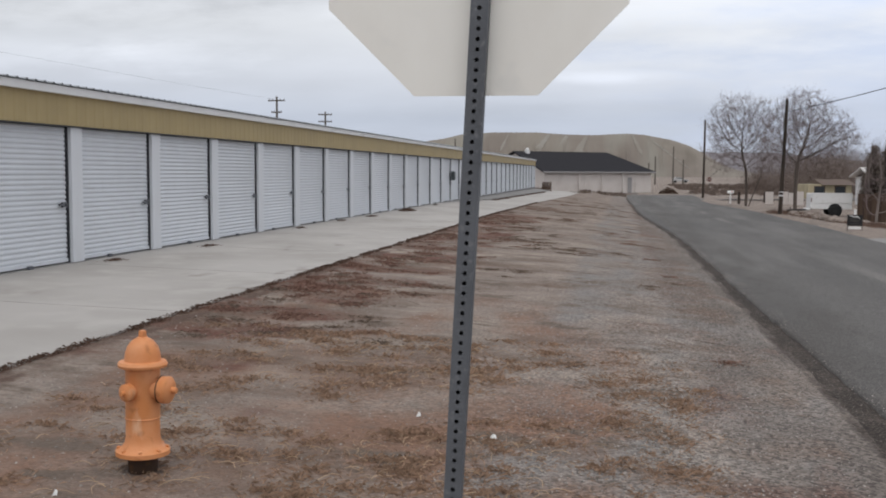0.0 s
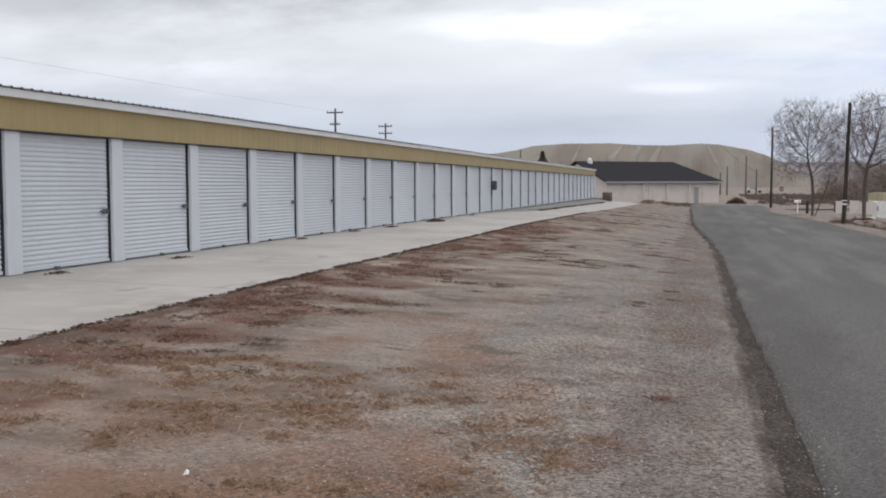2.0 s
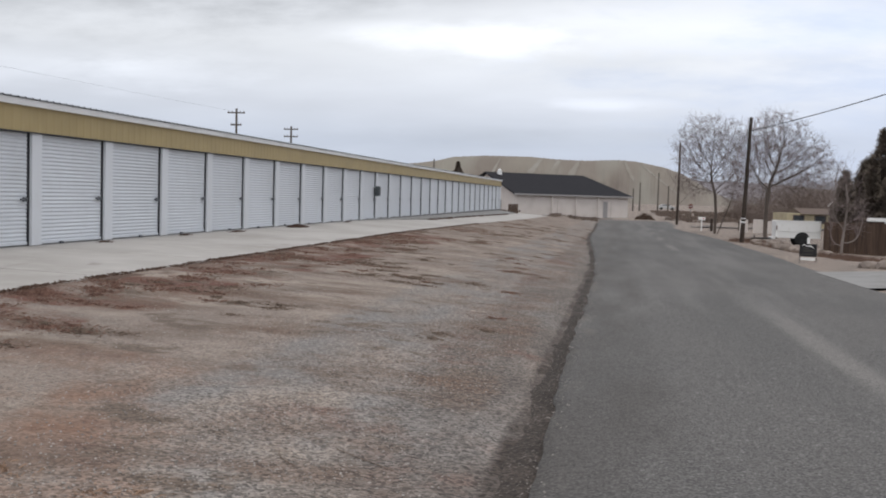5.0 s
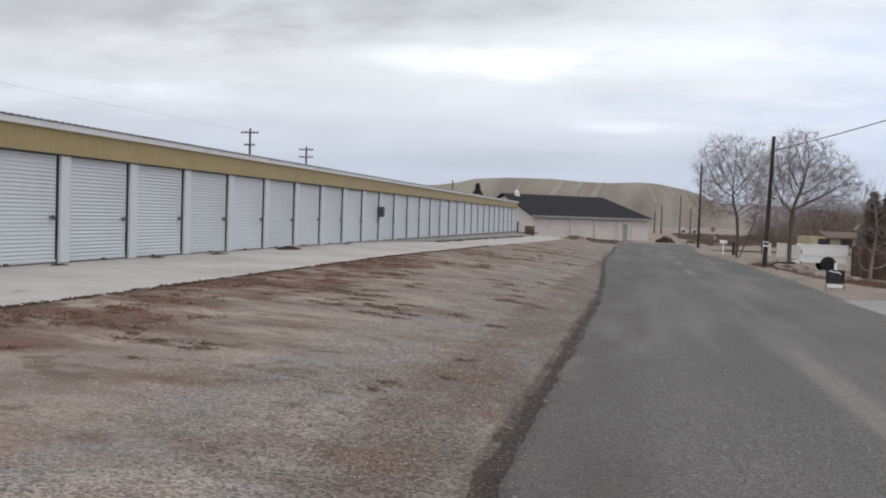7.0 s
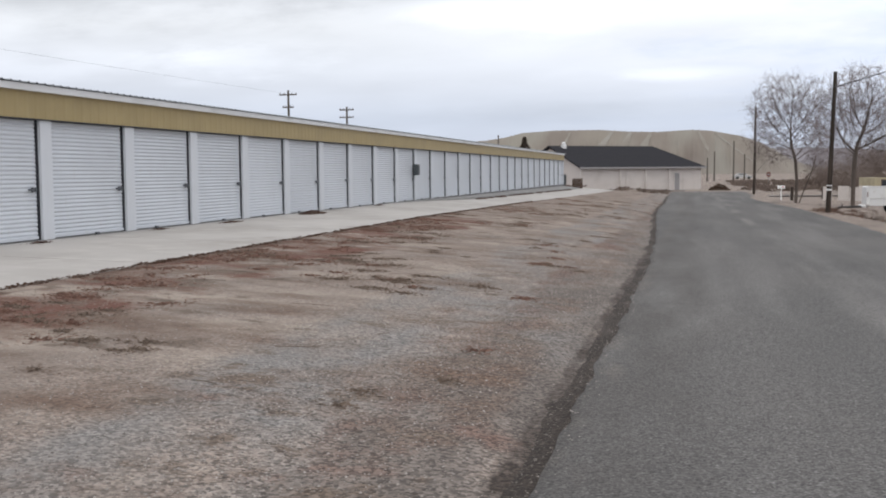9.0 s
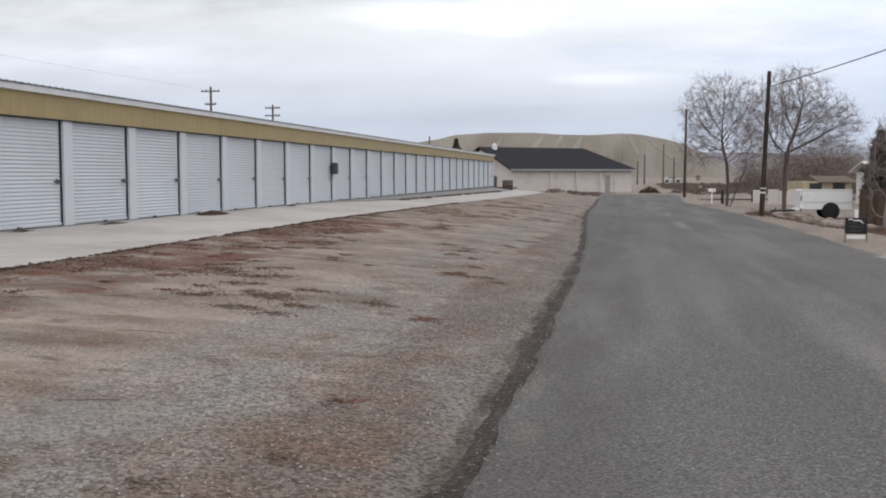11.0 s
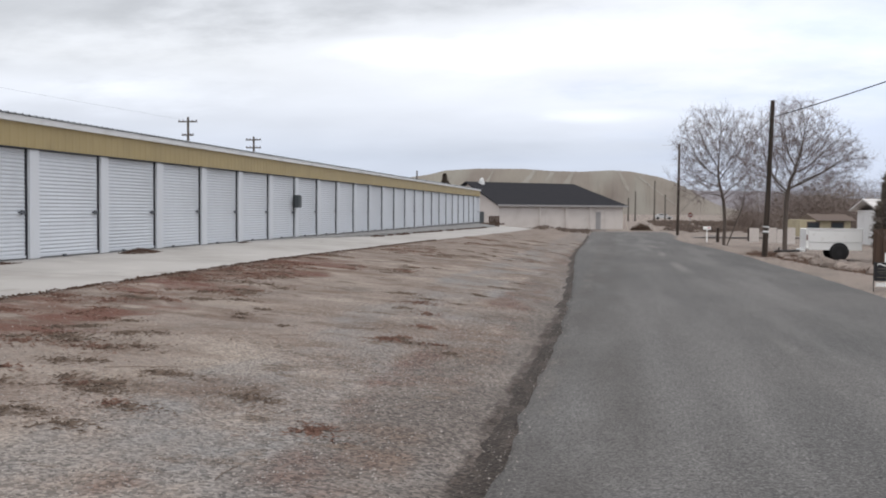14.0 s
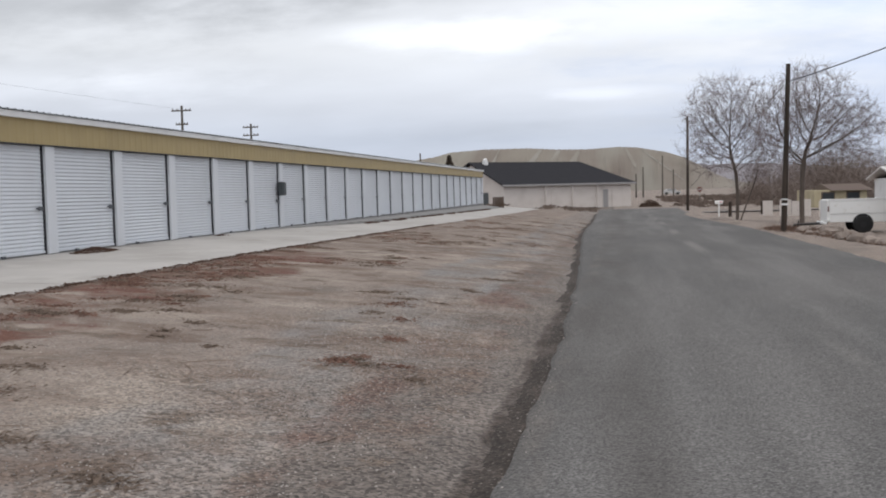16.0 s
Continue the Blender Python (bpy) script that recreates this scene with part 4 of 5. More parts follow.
cable("power_cable", (-31.2, 63.8, 10.1), (-40, -140, 12.5), 1.2, 0.006, "thin overhead cable behind the storage building")


# ---- trees ----
def spread_tree(x, y, label, trunk, crown, seed, count, mat=None, tip=0.0065, group="bare trees by the street"):
    """A bare tree whose limbs reach out for points scattered through its crown. trunk: rows of x, y, z; crown: rows of centre and radii."""
    rn = np.random.default_rng(seed)
    ob = thing("bare_tree", label, "tree", pose(x, y, land(x, y) - 0.1), group=group)
    share_of = np.array([c[3] * c[4] * c[5] for c in crown])
    goal = []
    for row, k in zip(crown, (count * share_of / share_of.sum()).astype(int)):
        v = rn.normal(size=(k, 3))
        v /= np.linalg.norm(v, axis=1)[:, None]
        goal.append(np.array(row[:3]) + v * (rn.random(k) ** 0.45 * rn.uniform(0.85, 1.2, k))[:, None] * np.array(row[3:]))
    goal = np.concatenate(goal)
    node, up = [np.array(trunk[0], float)], [-1]
    for a, c in zip(trunk, trunk[1:]):
        for k in range(1, 6):
            node.append(np.array(a) + (np.array(c) - np.array(a)) * k / 5)
            up.append(len(node) - 2)
    step, reach, near = 0.24, 3.4, 0.27
    for _ in range(80):
        if len(goal) == 0:
            break
        P = np.array(node)
        d = np.linalg.norm(goal[:, None, :] - P[None, 4:, :], axis=2)
        who, far = d.argmin(1) + 4, d.min(1)
        grown = False
        for k in np.unique(who[far < reach]):
            pull = goal[(who == k) & (far < reach)] - P[k]
            pull = (pull / np.linalg.norm(pull, axis=1)[:, None]).mean(0) + (P[k] - P[up[k]]) * 3.4 + rn.normal(size=3) * 0.07 + np.array((0, 0, 0.03))
            q = P[k] + step * pull / (np.linalg.norm(pull) + 1e-6)
            if np.linalg.norm(P - q, axis=1).min() > 0.09:
                node.append(q)
                up.append(int(k))
                grown = True
        P = np.array(node)
        goal = goal[np.linalg.norm(goal[:, None, :] - P[None, :, :], axis=2).min(1) > near]
        if not grown:
            break
    kids = [[] for _ in node]
    for k, p in enumerate(up):
        if p >= 0:
            kids[p].append(k)
    load = [0.0] * len(node)
    for k in range(len(node) - 1, -1, -1):
        load[k] = max(load[k], 1.0)
        if up[k] >= 0:
            load[up[k]] += load[k]
    rad = [tip * v ** 0.47 for v in load]
    wood, twig = Build(), Build()
    starts = [(0, None)]
    while starts:
        k, root = starts.pop()
        line = ([root] if root is not None else []) + [k]
        while kids[line[-1]]:
            nxt = max(kids[line[-1]], key=lambda q: load[q])
            starts += [(q, line[-1]) for q in kids[line[-1]] if q != nxt]
            line.append(nxt)
        rr = [min(rad[q], rad[line[1]] if root is not None else 9) for q in line]
        (wood if rr[0] > 0.022 else twig).tube([node[q] for q in line], rr, 8 if rr[0] > 0.08 else (5 if rr[0] > 0.022 else 3), caps=False)
    # fine twigs off the thin wood
    for k in range(len(node)):
        if rad[k] > 0.03 or up[k] < 0:
            continue
        along = node[k] - node[up[k]]
        along = along / (np.linalg.norm(along) + 1e-6)
        for _ in range(8 if not kids[k] else 4):
            t = along * 0.8 + rn.normal(size=3) * 0.6 + np.array((0, 0, 0.12))
            t /= np.linalg.norm(t)
            ln = rn.uniform(0.25, 0.85)
            mid = node[k] + t * ln * 0.5 + rn.normal(size=3) * 0.03
            twig.tube([node[k], mid, mid + (t + rn.normal(size=3) * 0.3) * ln * 0.5], [0.006, 0.0045, 0.003], 3, caps=False)
    part("trunk", wood, mat or M_BARK, ob, smooth=True)
    part("crown", twig, M_TWIG, ob, "bare leafless twigs")
    return ob


spread_tree(19.2, 31.5, "tall bare leafless tree forking low over the verge",
            [(0, 0, 0), (0.05, 0, 1.6), (-0.05, 0, 3.0), (-0.3, 0, 4.0)],
            [(-1.2, 0, 6.4, 1.9, 1.7, 2.6), (0.7, 0, 6.3, 1.5, 1.6, 2.5), (-1.4, 0, 4.2, 1.9, 1.5, 1.3), (1.2, 0, 4.3, 1.2, 1.2, 1.2)], 3, 1700, tip=0.0068)
spread_tree(22.25, 26.5, "broad bare leafless tree with a thick trunk",
            [(0, 0, 0), (0.0, 0, 1.6), (0.05, 0, 3.0), (0.15, 0, 3.8)],
            [(0.3, 0, 6.4, 2.3, 2.1, 2.5), (2.5, 0, 5.6, 2.1, 1.5, 1.9), (3.7, 0, 5.7, 1.2, 0.8, 0.6), (-1.2, 0, 5.1, 1.5, 1.5, 1.7), (1.6, 0, 4.5, 1.8, 1.4, 0.9)], 12, 2100, tip=0.0080)
spread_tree(19.35, 31.2, "small bare sapling leaning from the big tree",
            [(0, 0, 0), (0.35, 0, 1.0), (0.7, 0, 1.9)], [(1.1, 0, 2.9, 0.7, 0.6, 1.0)], 8, 110, tip=0.011)
spread_tree(21.7, -1.1, "pale grey multi-stemmed bare shrub in front of the fence",
            [(0, 0, 0), (0.02, 0, 0.35), (0.03, 0, 0.7)],
            [(-0.35, 0, 2.3, 0.35, 0.4, 1.7), (0.35, 0, 2.2, 0.4, 0.4, 1.6), (0.0, 0.1, 3.3, 0.35, 0.4, 0.9), (0.75, 0, 1.9, 0.35, 0.3, 0.9)], 15, 330, M_GREYBARK, 0.013)


def conifer(x, y, h, r, seed, label):
    """Upright dense evergreen: several spindle plumes of short sprays about one trunk."""
    rnd = random.Random(seed)
    ob = thing("conifer", label, "tree", pose(x, y, land(x, y) - 0.1))
    part("trunk", Build().tube([(0, 0, 0), (0, 0, h * 0.9)], [0.03 * h, 0.01], 7), M_BARK, ob)
    b = Build()
    plumes = [(0.0, 0.0, h, 0.55 * r)]
    for _ in range(11):
        a, q = rnd.uniform(0, 6.283), rnd.uniform(0.35, 0.8)
        plumes.append((r * q * math.cos(a), r * q * math.sin(a), h * (1.02 - 0.5 * q) * rnd.uniform(0.8, 1.08), r * rnd.uniform(0.22, 0.42)))
    for px, py, top, pr in plumes:
        for _ in range(int(200 + 380 * top * pr)):
            u = rnd.random() ** 0.9
            rr = pr * (math.sin(math.pi * min(1, 0.16 + 0.84 * u)) ** 0.7) * (0.8 + 0.3 * math.sin(19 * u + px * 5)) * rnd.uniform(0.35, 1.1) + 0.03
            a = rnd.uniform(0, 6.283)
            c = Vector((px + rr * math.cos(a), py + rr * math.sin(a), 0.15 + (top - 0.15) * u))
            out = Vector((math.cos(a), math.sin(a), rnd.uniform(0.3, 1.6))).normalized()
            sz = rnd.uniform(0.14, 0.42) * (h / 6) ** 0.5
            for _ in range(4):
                t = (out + Vector((rnd.gauss(0, .4), rnd.gauss(0, .4), rnd.gauss(0, .4)))).normalized()
                w = t.orthogonal().normalized() * sz * 0.10
                b.add([c - w, c + w, c + t * sz + w * 0.3, c + t * sz - w * 0.3], [(0, 1, 2, 3)])
    part("crown", b, M_NEEDLE, ob, "dark green needles")


conifer(26.0, 9.6, 6.5, 1.6, 2, "dark bushy evergreen behind the fence")
conifer(27.8, 10.6, 7.0, 1.7, 9, "dark brownish evergreen between taller ones")
conifer(23.95, 9.4, 4.3, 0.62, 3, "small dark evergreen beside the fence")
conifer(29.4, 9.0, 8.6, 2.1, 5, "tall dark evergreen behind the fence")
conifer(-27.9, 205.0, 10.7, 2.4, 6, "far dark evergreen beyond the storage roof")

# leafless woods far behind the yards
rnd = random.Random(5)
b = Build()
for _ in range(230):
    x, y = rnd.uniform(25, 80), rnd.uniform(72, 125)
    x += (y - 70) * 0.12
    h = rnd.uniform(5.4, 8.2) if x > 31 else rnd.uniform(2.4, 4.6)
    z, wide = land(x, y), h * rnd.uniform(0.5, 0.7)
    for _ in range(1000):
        a, q, v = rnd.uniform(0, 6.283), math.sqrt(rnd.random()), rnd.random()
        roof = h * math.sqrt(max(0.05, 1 - 0.85 * q * q))
        c = Vector((x + wide * q * math.cos(a), y + wide * q * math.sin(a), z + roof * v * 0.9))
        t = Vector((math.cos(a) * q * 0.7 + rnd.gauss(0, 0.35), math.sin(a) * q * 0.7 + rnd.gauss(0, 0.35), rnd.uniform(0.1, 0.9))).normalized() * rnd.uniform(0.2, 0.6)
        w = Vector((-math.sin(a), math.cos(a), 0.3)) * 0.014
        b.add([c - w, c + w, c + t + w * 0.4, c + t - w * 0.4], [(0, 1, 2, 3)])
tagged(part("bare_woods", b, M_THICKET), "brown leafless thicket behind the yards", "trees", kind="stuff")

# low dead brush on the open ground past the street
b = Build()
for _ in range(420):
    x, y = rnd.uniform(18.5, 60), rnd.uniform(72, 170)
    clump(b, x, y, land, 0.9, 0.9, 0.55, 26, rnd, 0.5)
for _ in range(150):
    x, y = rnd.uniform(-2, 17), rnd.uniform(74, 79) if rnd.random() < 0.7 else rnd.uniform(60, 74)
    if x < road_left(y) - 0.4:
        clump(b, x, y, land, 0.9, 0.5, 0.28, 30, rnd, 0.3)
tagged(part("dead_brush", b, M_BRUSH), "low brown dead brush on open ground", "brush", kind="stuff")
b = Build()
for _ in range(900):
    a, q = rnd.uniform(0, 6.283), math.sqrt(rnd.random())
    c = Vector((15.3 + 1.2 * q * math.cos(a), 84 + 0.9 * q * math.sin(a), land(15.3, 84) + 0.8 * (1 - q * q) * rnd.uniform(0.3, 1)))
    t = Vector((rnd.gauss(0, 1), rnd.gauss(0, 1), rnd.gauss(0.4, 0.6))).normalized() * 0.3
    w = t.orthogonal().normalized() * 0.03
    b.add([c - w, c + w, c + t], [(0, 1, 2)])
tagged(part("dark_bush", b, M_RUSTDARK), "low dark brown dead bush at the street corner", "bush")

# ---- house at the end of the street ----
HA = 41.5
house = thing("house", "long cream house with a dark hipped shingle roof", "house", pose(-0.76, 78.0, 0, 0, 0, HA))
L, DPT, EV, RG = 18.7, 12.6, 1.75, 4.3
b = Build()
b.v = [(0, 0, -1.6), (L, 0, -1.6), (L, DPT, -1.6), (0, DPT, -1.6), (0, 0, EV), (L, 0, EV), (L, DPT, EV), (0, DPT, EV), (0, DPT / 2, RG - 0.1)]
b.f = [(0, 1, 5, 4), (1, 2, 6, 5), (2, 3, 7, 6), (3, 0, 4, 8, 7)]
part("wall", b, M_SIDING, house)
b = Build()
o, th = 0.45, 0.16
e0 = EV - 0.18
low = [(-o, -o, e0), (L + o, -o, e0), (L + o, DPT + o, e0), (-o, DPT + o, e0), (-o, DPT / 2, RG), (L - 2.7, DPT / 2, RG)]
b.v = low + [(x, y, z + th) for x, y, z in low]
b.f = [(6, 7, 11, 10), (8, 9, 10, 11), (7, 8, 11), (0, 4, 5, 1), (1, 5, 2), (2, 5, 4, 3), (0, 1, 7, 6), (1, 2, 8, 7), (2, 3, 9, 8), (3, 4, 10, 9), (4, 0, 6, 10)]
part("roof", b, M_SHINGLE, house, "dark charcoal shingle roof")
part("fascia_board", Build().box(-o, L + o, -o - 0.03, -o - 0.004, e0 - 0.05, e0 + th), M_EAVE, house)
b = Build().box(1.2, 1.7, DPT / 2 - 0.9, DPT / 2 - 0.4, RG - 0.4, RG + 0.25)
b.lathe([(0.25, 0), (0.25, 0.25), (0.05, 0.4)], 10, pose(1.45, DPT / 2 - 0.65, RG + 0.2))
part("roof_vent", b, M_WHITE, house, "white roof vent")
for x0, x1, z1, mt, nm in ((6.8, 9.0, 0.95, M_SIDING, "garage_door"), (14.3, 15.1, 0.95, M_EAVE, "door"), (15.8, 17.8, 0.95, M_SIDING, "garage_door")):
    d = part(nm, Build().bevelbox(x0, x1, -0.05, 0.02, -1.4, z1, 0.01), mt, house)
    part("trim", Build().box(x0 - 0.1, x0, -0.06, 0.02, -1.4, z1 + 0.1), M_SIDING, d)
for x0 in (5.6, 9.5, 13.2):
    part("post", Build().box(x0, x0 + 0.12, -0.35, -0.23, -1.6, e0), M_SIDING, house)
part("side_door", Build().bevelbox(-0.05, 0.02, 3.0, 4.0, -1.2, 0.9, 0.01), M_GREYBOX, house)

crate = thing("wood_screen", "short brown wooden screen at the building's end", "fence", pose(0.7, 56.2, land(0.7, 56.2)))
for k in range(6):
    part("board", Build().bevelbox(k * 0.17, k * 0.17 + 0.15, 0, 0.03, 0, 1.05 + 0.05 * (k % 2), 0.005), M_BOARD, crate)
part("rail", Build().box(0, 1.02, 0.031, 0.07, 0.5, 0.58), M_BOARD, crate)

# ---- right-hand yards ----
GZ = land(21.9, 11.3)
trailer = thing("truck_bed_trailer", "white pickup bed made into a trailer, parked on dirt", "trailer", pose(20.66, 10.6, GZ))
b = Build()
b.bevelbox(0.02, 2.38, 0.0, 0.10, 0.84, 1.44, 0.035)
b.bevelbox(0.06, 2.36, 0.022, 0.09, 0.48, 0.835, 0.012)
b.bevelbox(0.0, 2.38, 1.55, 1.65, 0.48, 1.44, 0.03)
b.box(0.06, 2.38, 0.10, 1.55, 0.50, 0.56)
b.box(-0.01, 2.38, -0.018, 0.12, 1.41, 1.46)
part("bed", b, M_WHITEPAINT, trailer, "white painted steel bed with rust spots")
part("tailgate", Build().bevelbox(-0.05, -0.004, 0.1, 1.55, 0.52, 1.42, 0.01), M_WHITEPAINT, trailer)
part("tail_lamp", Build().bevelbox(-0.015, 0.015, -0.004, 0.09, 0.92, 1.16, 0.008), M_FADEDRED, trailer, "faded red tail lamp")
part("bumper", Build().bevelbox(-0.2, -0.052, 0.05, 1.6, 0.40, 0.50, 0.02), M_WHITE, trailer)
part("wheel_arch", Build().lathe([(0.42, 0), (0.42, 0.012)], 24, pose(1.38, 0.008, 0.40, 90, 0, 0)), M_BLACK, trailer)
for yy in (0.13, 1.75):
    m = pose(1.38, yy, 0.36, 90, 0, 0)
    w = part("wheel", Build().lathe([(0.2, 0.0), (0.34, 0.01), (0.36, 0.05), (0.36, 0.17), (0.34, 0.21), (0.2, 0.22)], 24, m), M_TYRE, trailer, "black tyre")
    part("rim", Build().lathe([(0.13, -0.004), (0.16, 0.02), (0.05, 0.03), (0.05, 0.224), (0.13, 0.226)], 16, m), M_BLACK, w)
part("tongue", Build().tube([(0.1, 0.8, 0.42), (-0.9, 0.8, 0.38), (-1.3, 0.8, 0.36)], 0.05, 8), M_BLACK, trailer)
part("jack", Build().tube([(-1.1, 0.8, 0.0), (-1.1, 0.8, 0.55)], 0.03, 8), M_BLACK, trailer)

# board fence with uneven boards
fence = thing("board_fence", "dark brown weathered wooden board fence", "fence", pose(22.0, 4.4, land(22.7, 4.0), 0, 0, -42))
rnd = random.Random(31)
x = 0.0
while x < 12.5:
    w = rnd.uniform(0.13, 0.15)
    h = 1.52 + rnd.uniform(-0.04, 0.04)
    part("board", Build().bevelbox(0, w, -0.012, 0.012, -0.1, h, 0.006, pose(x, rnd.uniform(-0.01, 0.01), 0, 0, rnd.uniform(-0.4, 0.4), 0)), M_BOARD, fence)
    x += w + 0.003
for zz in (0.35, 1.2):
    part("rail", Build().box(0, 12.5, 0.02, 0.06, zz, zz + 0.09), M_BOARD, fence)
for k in range(6):
    part("post", Build().box(-0.05, 0.05, 0.06, 0.16, -0.2, 1.3, pose(k * 2.45, 0, 0)), M_BOARD, fence)

# low shed behind the fence
shed = thing("shed", "low brown board shed with a white roof edge", "shed", pose(24.5, 5.6, land(24.5, 5.6)))
rnd = random.Random(12)
for k in range(22):
    part("board", Build().bevelbox(k * 0.16, k * 0.16 + 0.15, -0.02, 0.02, -0.1, 1.62, 0.006, pose(0, rnd.uniform(-0.008, 0.008), 0)), M_BOARD, shed)
part("side_wall", Build().box(-0.03, 0.0, 0.021, 2.4, -0.1, 1.62), M_BOARD, shed)
part("roof", Build().bevelbox(-0.25, 3.8, -0.22, 2.6, 1.63, 1.72, 0.01), M_BROWNROOF, shed)
part("fascia_board", Build().bevelbox(-0.27, 3.82, -0.25, -0.223, 1.60, 1.78, 0.006), M_WHITEPAINT, shed, "white painted roof edge")
part("post", Build().bevelbox(0.6, 0.7, -0.2, -0.1, -0.1, 1.62, 0.006), M_WHITEPAINT, shed, "white porch post")

# white-roofed house behind the fence
house2 = thing("house", "small white house with porch posts and a pale metal roof", "house", pose(30.4, 40.0, land(30.4, 40.0)))
part("wall", Build().box(0.8, 9, 1.6, 8, -0.3, 2.6), M_WHITE, house2)
b = Build()
b.v = [(0.3, -0.3, 2.5), (9.6, -0.3, 2.5), (9.6, 4.2, 3.35), (0.3, 4.2, 3.35), (0.3, 8.6, 2.5), (9.6, 8.6, 2.5)]
b.v += [(px, py, pz + 0.12) for px, py, pz in b.v]
b.f = [(6, 7, 8, 9), (9, 8, 11, 10), (3, 2, 1, 0), (4, 5, 2, 3), (0, 1, 7, 6), (1, 2, 8, 7), (2, 5, 11, 8), (5, 4, 10, 11), (4, 3, 9, 10), (3, 0, 6, 9)]
part("roof", b, M_PALEROOF, house2, "pale weathered metal roof")
for px in (0.4, 2.2, 4.4, 6.6, 8.8):
    part("porch_post", Build().bevelbox(px, px + 0.22, 0.0, 0.22, -0.3, 2.5, 0.02), M_WHITE, house2)
part("porch_rail", Build().box(0.62, 8.8, 0.07, 0.15, 0.75, 0.85), M_WHITE, house2)
for px in (1.2, 5.0):
    w = part("window", Build().bevelbox(px, px + 1.0, 1.54, 1.602, 0.9, 2.1, 0.01), M_WHITE, house2)
    part("pane", Build().box(px + 0.08, px + 0.92, 1.525, 1.538, 0.98, 2.02), M_GLASS, w)
part("door", Build().bevelbox(3.0, 3.9, 1.55, 1.602, -0.2, 2.0, 0.01), M_BROWNROOF, house2)

# yellow house far behind the trees
house3 = thing("house", "far yellow house with a low brown roof", "house", pose(29.3, 62.0, land(30, 62), 0, 0, 5))
part("wall", Build().box(0, 4.6, 0, 6, -0.3, 1.55), M_YELLOWHOUSE, house3)
b = Build()
b.v = [(1.4, -0.5, 1.5), (5.0, -0.5, 1.5), (5.0, 3, 2.1), (1.4, 3, 2.1), (1.4, 6.5, 1.5), (5.0, 6.5, 1.5)]
b.f = [(0, 1, 2, 3), (3, 2, 5, 4), (0, 3, 4), (1, 5, 2), (0, 4, 5, 1)]
part("roof", b, M_BROWNROOF, house3)
for px in (0.6, 2.8):
    w = part("window", Build().box(px, px + 1.2, -0.04, 0.0, 0.5, 1.4), M_BROWNROOF, house3)
    part("pane", Build().box(px + 0.1, px + 1.1, -0.06, -0.045, 0.6, 1.3), M_GLASS, w)

# stray white fence panels
for x, y, wd, hh in ((23.0, 48.5, 0.75, 1.15), (23.9, 46.0, 0.85, 1.2), (24.75, 45.7, 0.8, 1.1), (25.1, 43.3, 0.6, 1.25), (26.2, 43.0, 0.5, 1.1)):
    p = thing("fence_panel", "short white painted fence panel standing on dirt", "fence panel", pose(x, y, land(x, y), 0, 0, -6), group="white fence panels")
    n = max(3, round(wd / 0.14))
    for k in range(n):
        part("board", Build().bevelbox(k * wd / n, (k + 1) * wd / n - 0.006, -0.012, 0.012, 0, hh, 0.004), M_SIDING, p)
    part("rail", Build().box(0, wd, 0.013, 0.05, hh * 0.7, hh * 0.78), M_WHITEPAINT, p)

# mailbox
mail = thing("mailbox", "white mailbox on a white wooden post", "mailbox", pose(19.15, 43.0, land(19.15, 43.0)))
part("post", Build().bevelbox(-0.05, 0.05, -0.05, 0.05, -0.1, 0.95, 0.006), M_WHITEPAINT, mail)
b = Build()
prof = [(-0.11, 0.0), (0.11, 0.0), (0.11, 0.14)] + [(0.11 * math.cos(a), 0.14 + 0.11 * math.sin(a)) for a in (0.5, 1.05, 1.57, 2.1, 2.64)] + [(-0.11, 0.14)]
for xx in (-0.28, 0.28):
    b.v += [(xx, py, 0.93 + pz) for py, pz in prof]
n = len(prof)
b.f = [tuple(range(n)), tuple(range(2 * n - 1, n - 1, -1))] + [(k, n + k, n + (k + 1) % n, (k + 1) % n) for k in range(n)]
part("box", b, M_WHITEPAINT, mail)
part("flag", Build().box(0.05, 0.2, -0.125, -0.112, 1.05, 1.12), M_RED, mail, "small red flag")
stump = thing("post", "short dark wooden post beside the mailbox", "post", pose(20.3, 46.5, land(20.3, 46.5)))
part("shaft", Build().tube([(0, 0, -0.1), (0.02, 0, 1.15)], [0.13, 0.12], 9), M_POLE, stump)
stump = thing("post", "short dark wooden post by the driveway", "post", pose(23.4, 52.0, land(23.4, 52.0)))
part("shaft", Build().tube([(0, 0, -0.1), (0.0, 0, 1.0)], [0.1, 0.1], 9), M_POLE, stump)

# yard sign in a metal frame on the verge
ys = thing("yard_sign", "black yard sign with white lettering in a metal frame", "sign", pose(18.02, -12.3, land(18.02, -12.3), 0, 0, -14) @ Matrix.Scale(0.76, 4))
for xx in (0.0, 0.72):
    part("leg", Build().tube([(xx, 0, -0.1), (xx, 0, 0.92)], 0.014, 6), M_BLACK, ys)
part("panel", Build().bevelbox(0.015, 0.705, -0.012, 0.012, 0.33, 0.90, 0.005), M_BLACK, ys)
swoosh = [(0.09, 0.80), (0.12, 0.85), (0.19, 0.86), (0.25, 0.82), (0.33, 0.80), (0.42, 0.82), (0.50, 0.79), (0.57, 0.74), (0.60, 0.70)]
part("logo", Build().tube([(px, -0.014, pz) for px, pz in swoosh], [0.006, 0.016, 0.02, 0.018, 0.02, 0.026, 0.026, 0.018, 0.008], 6), M_WHITEPAINT, ys, "plain white swoosh shape")
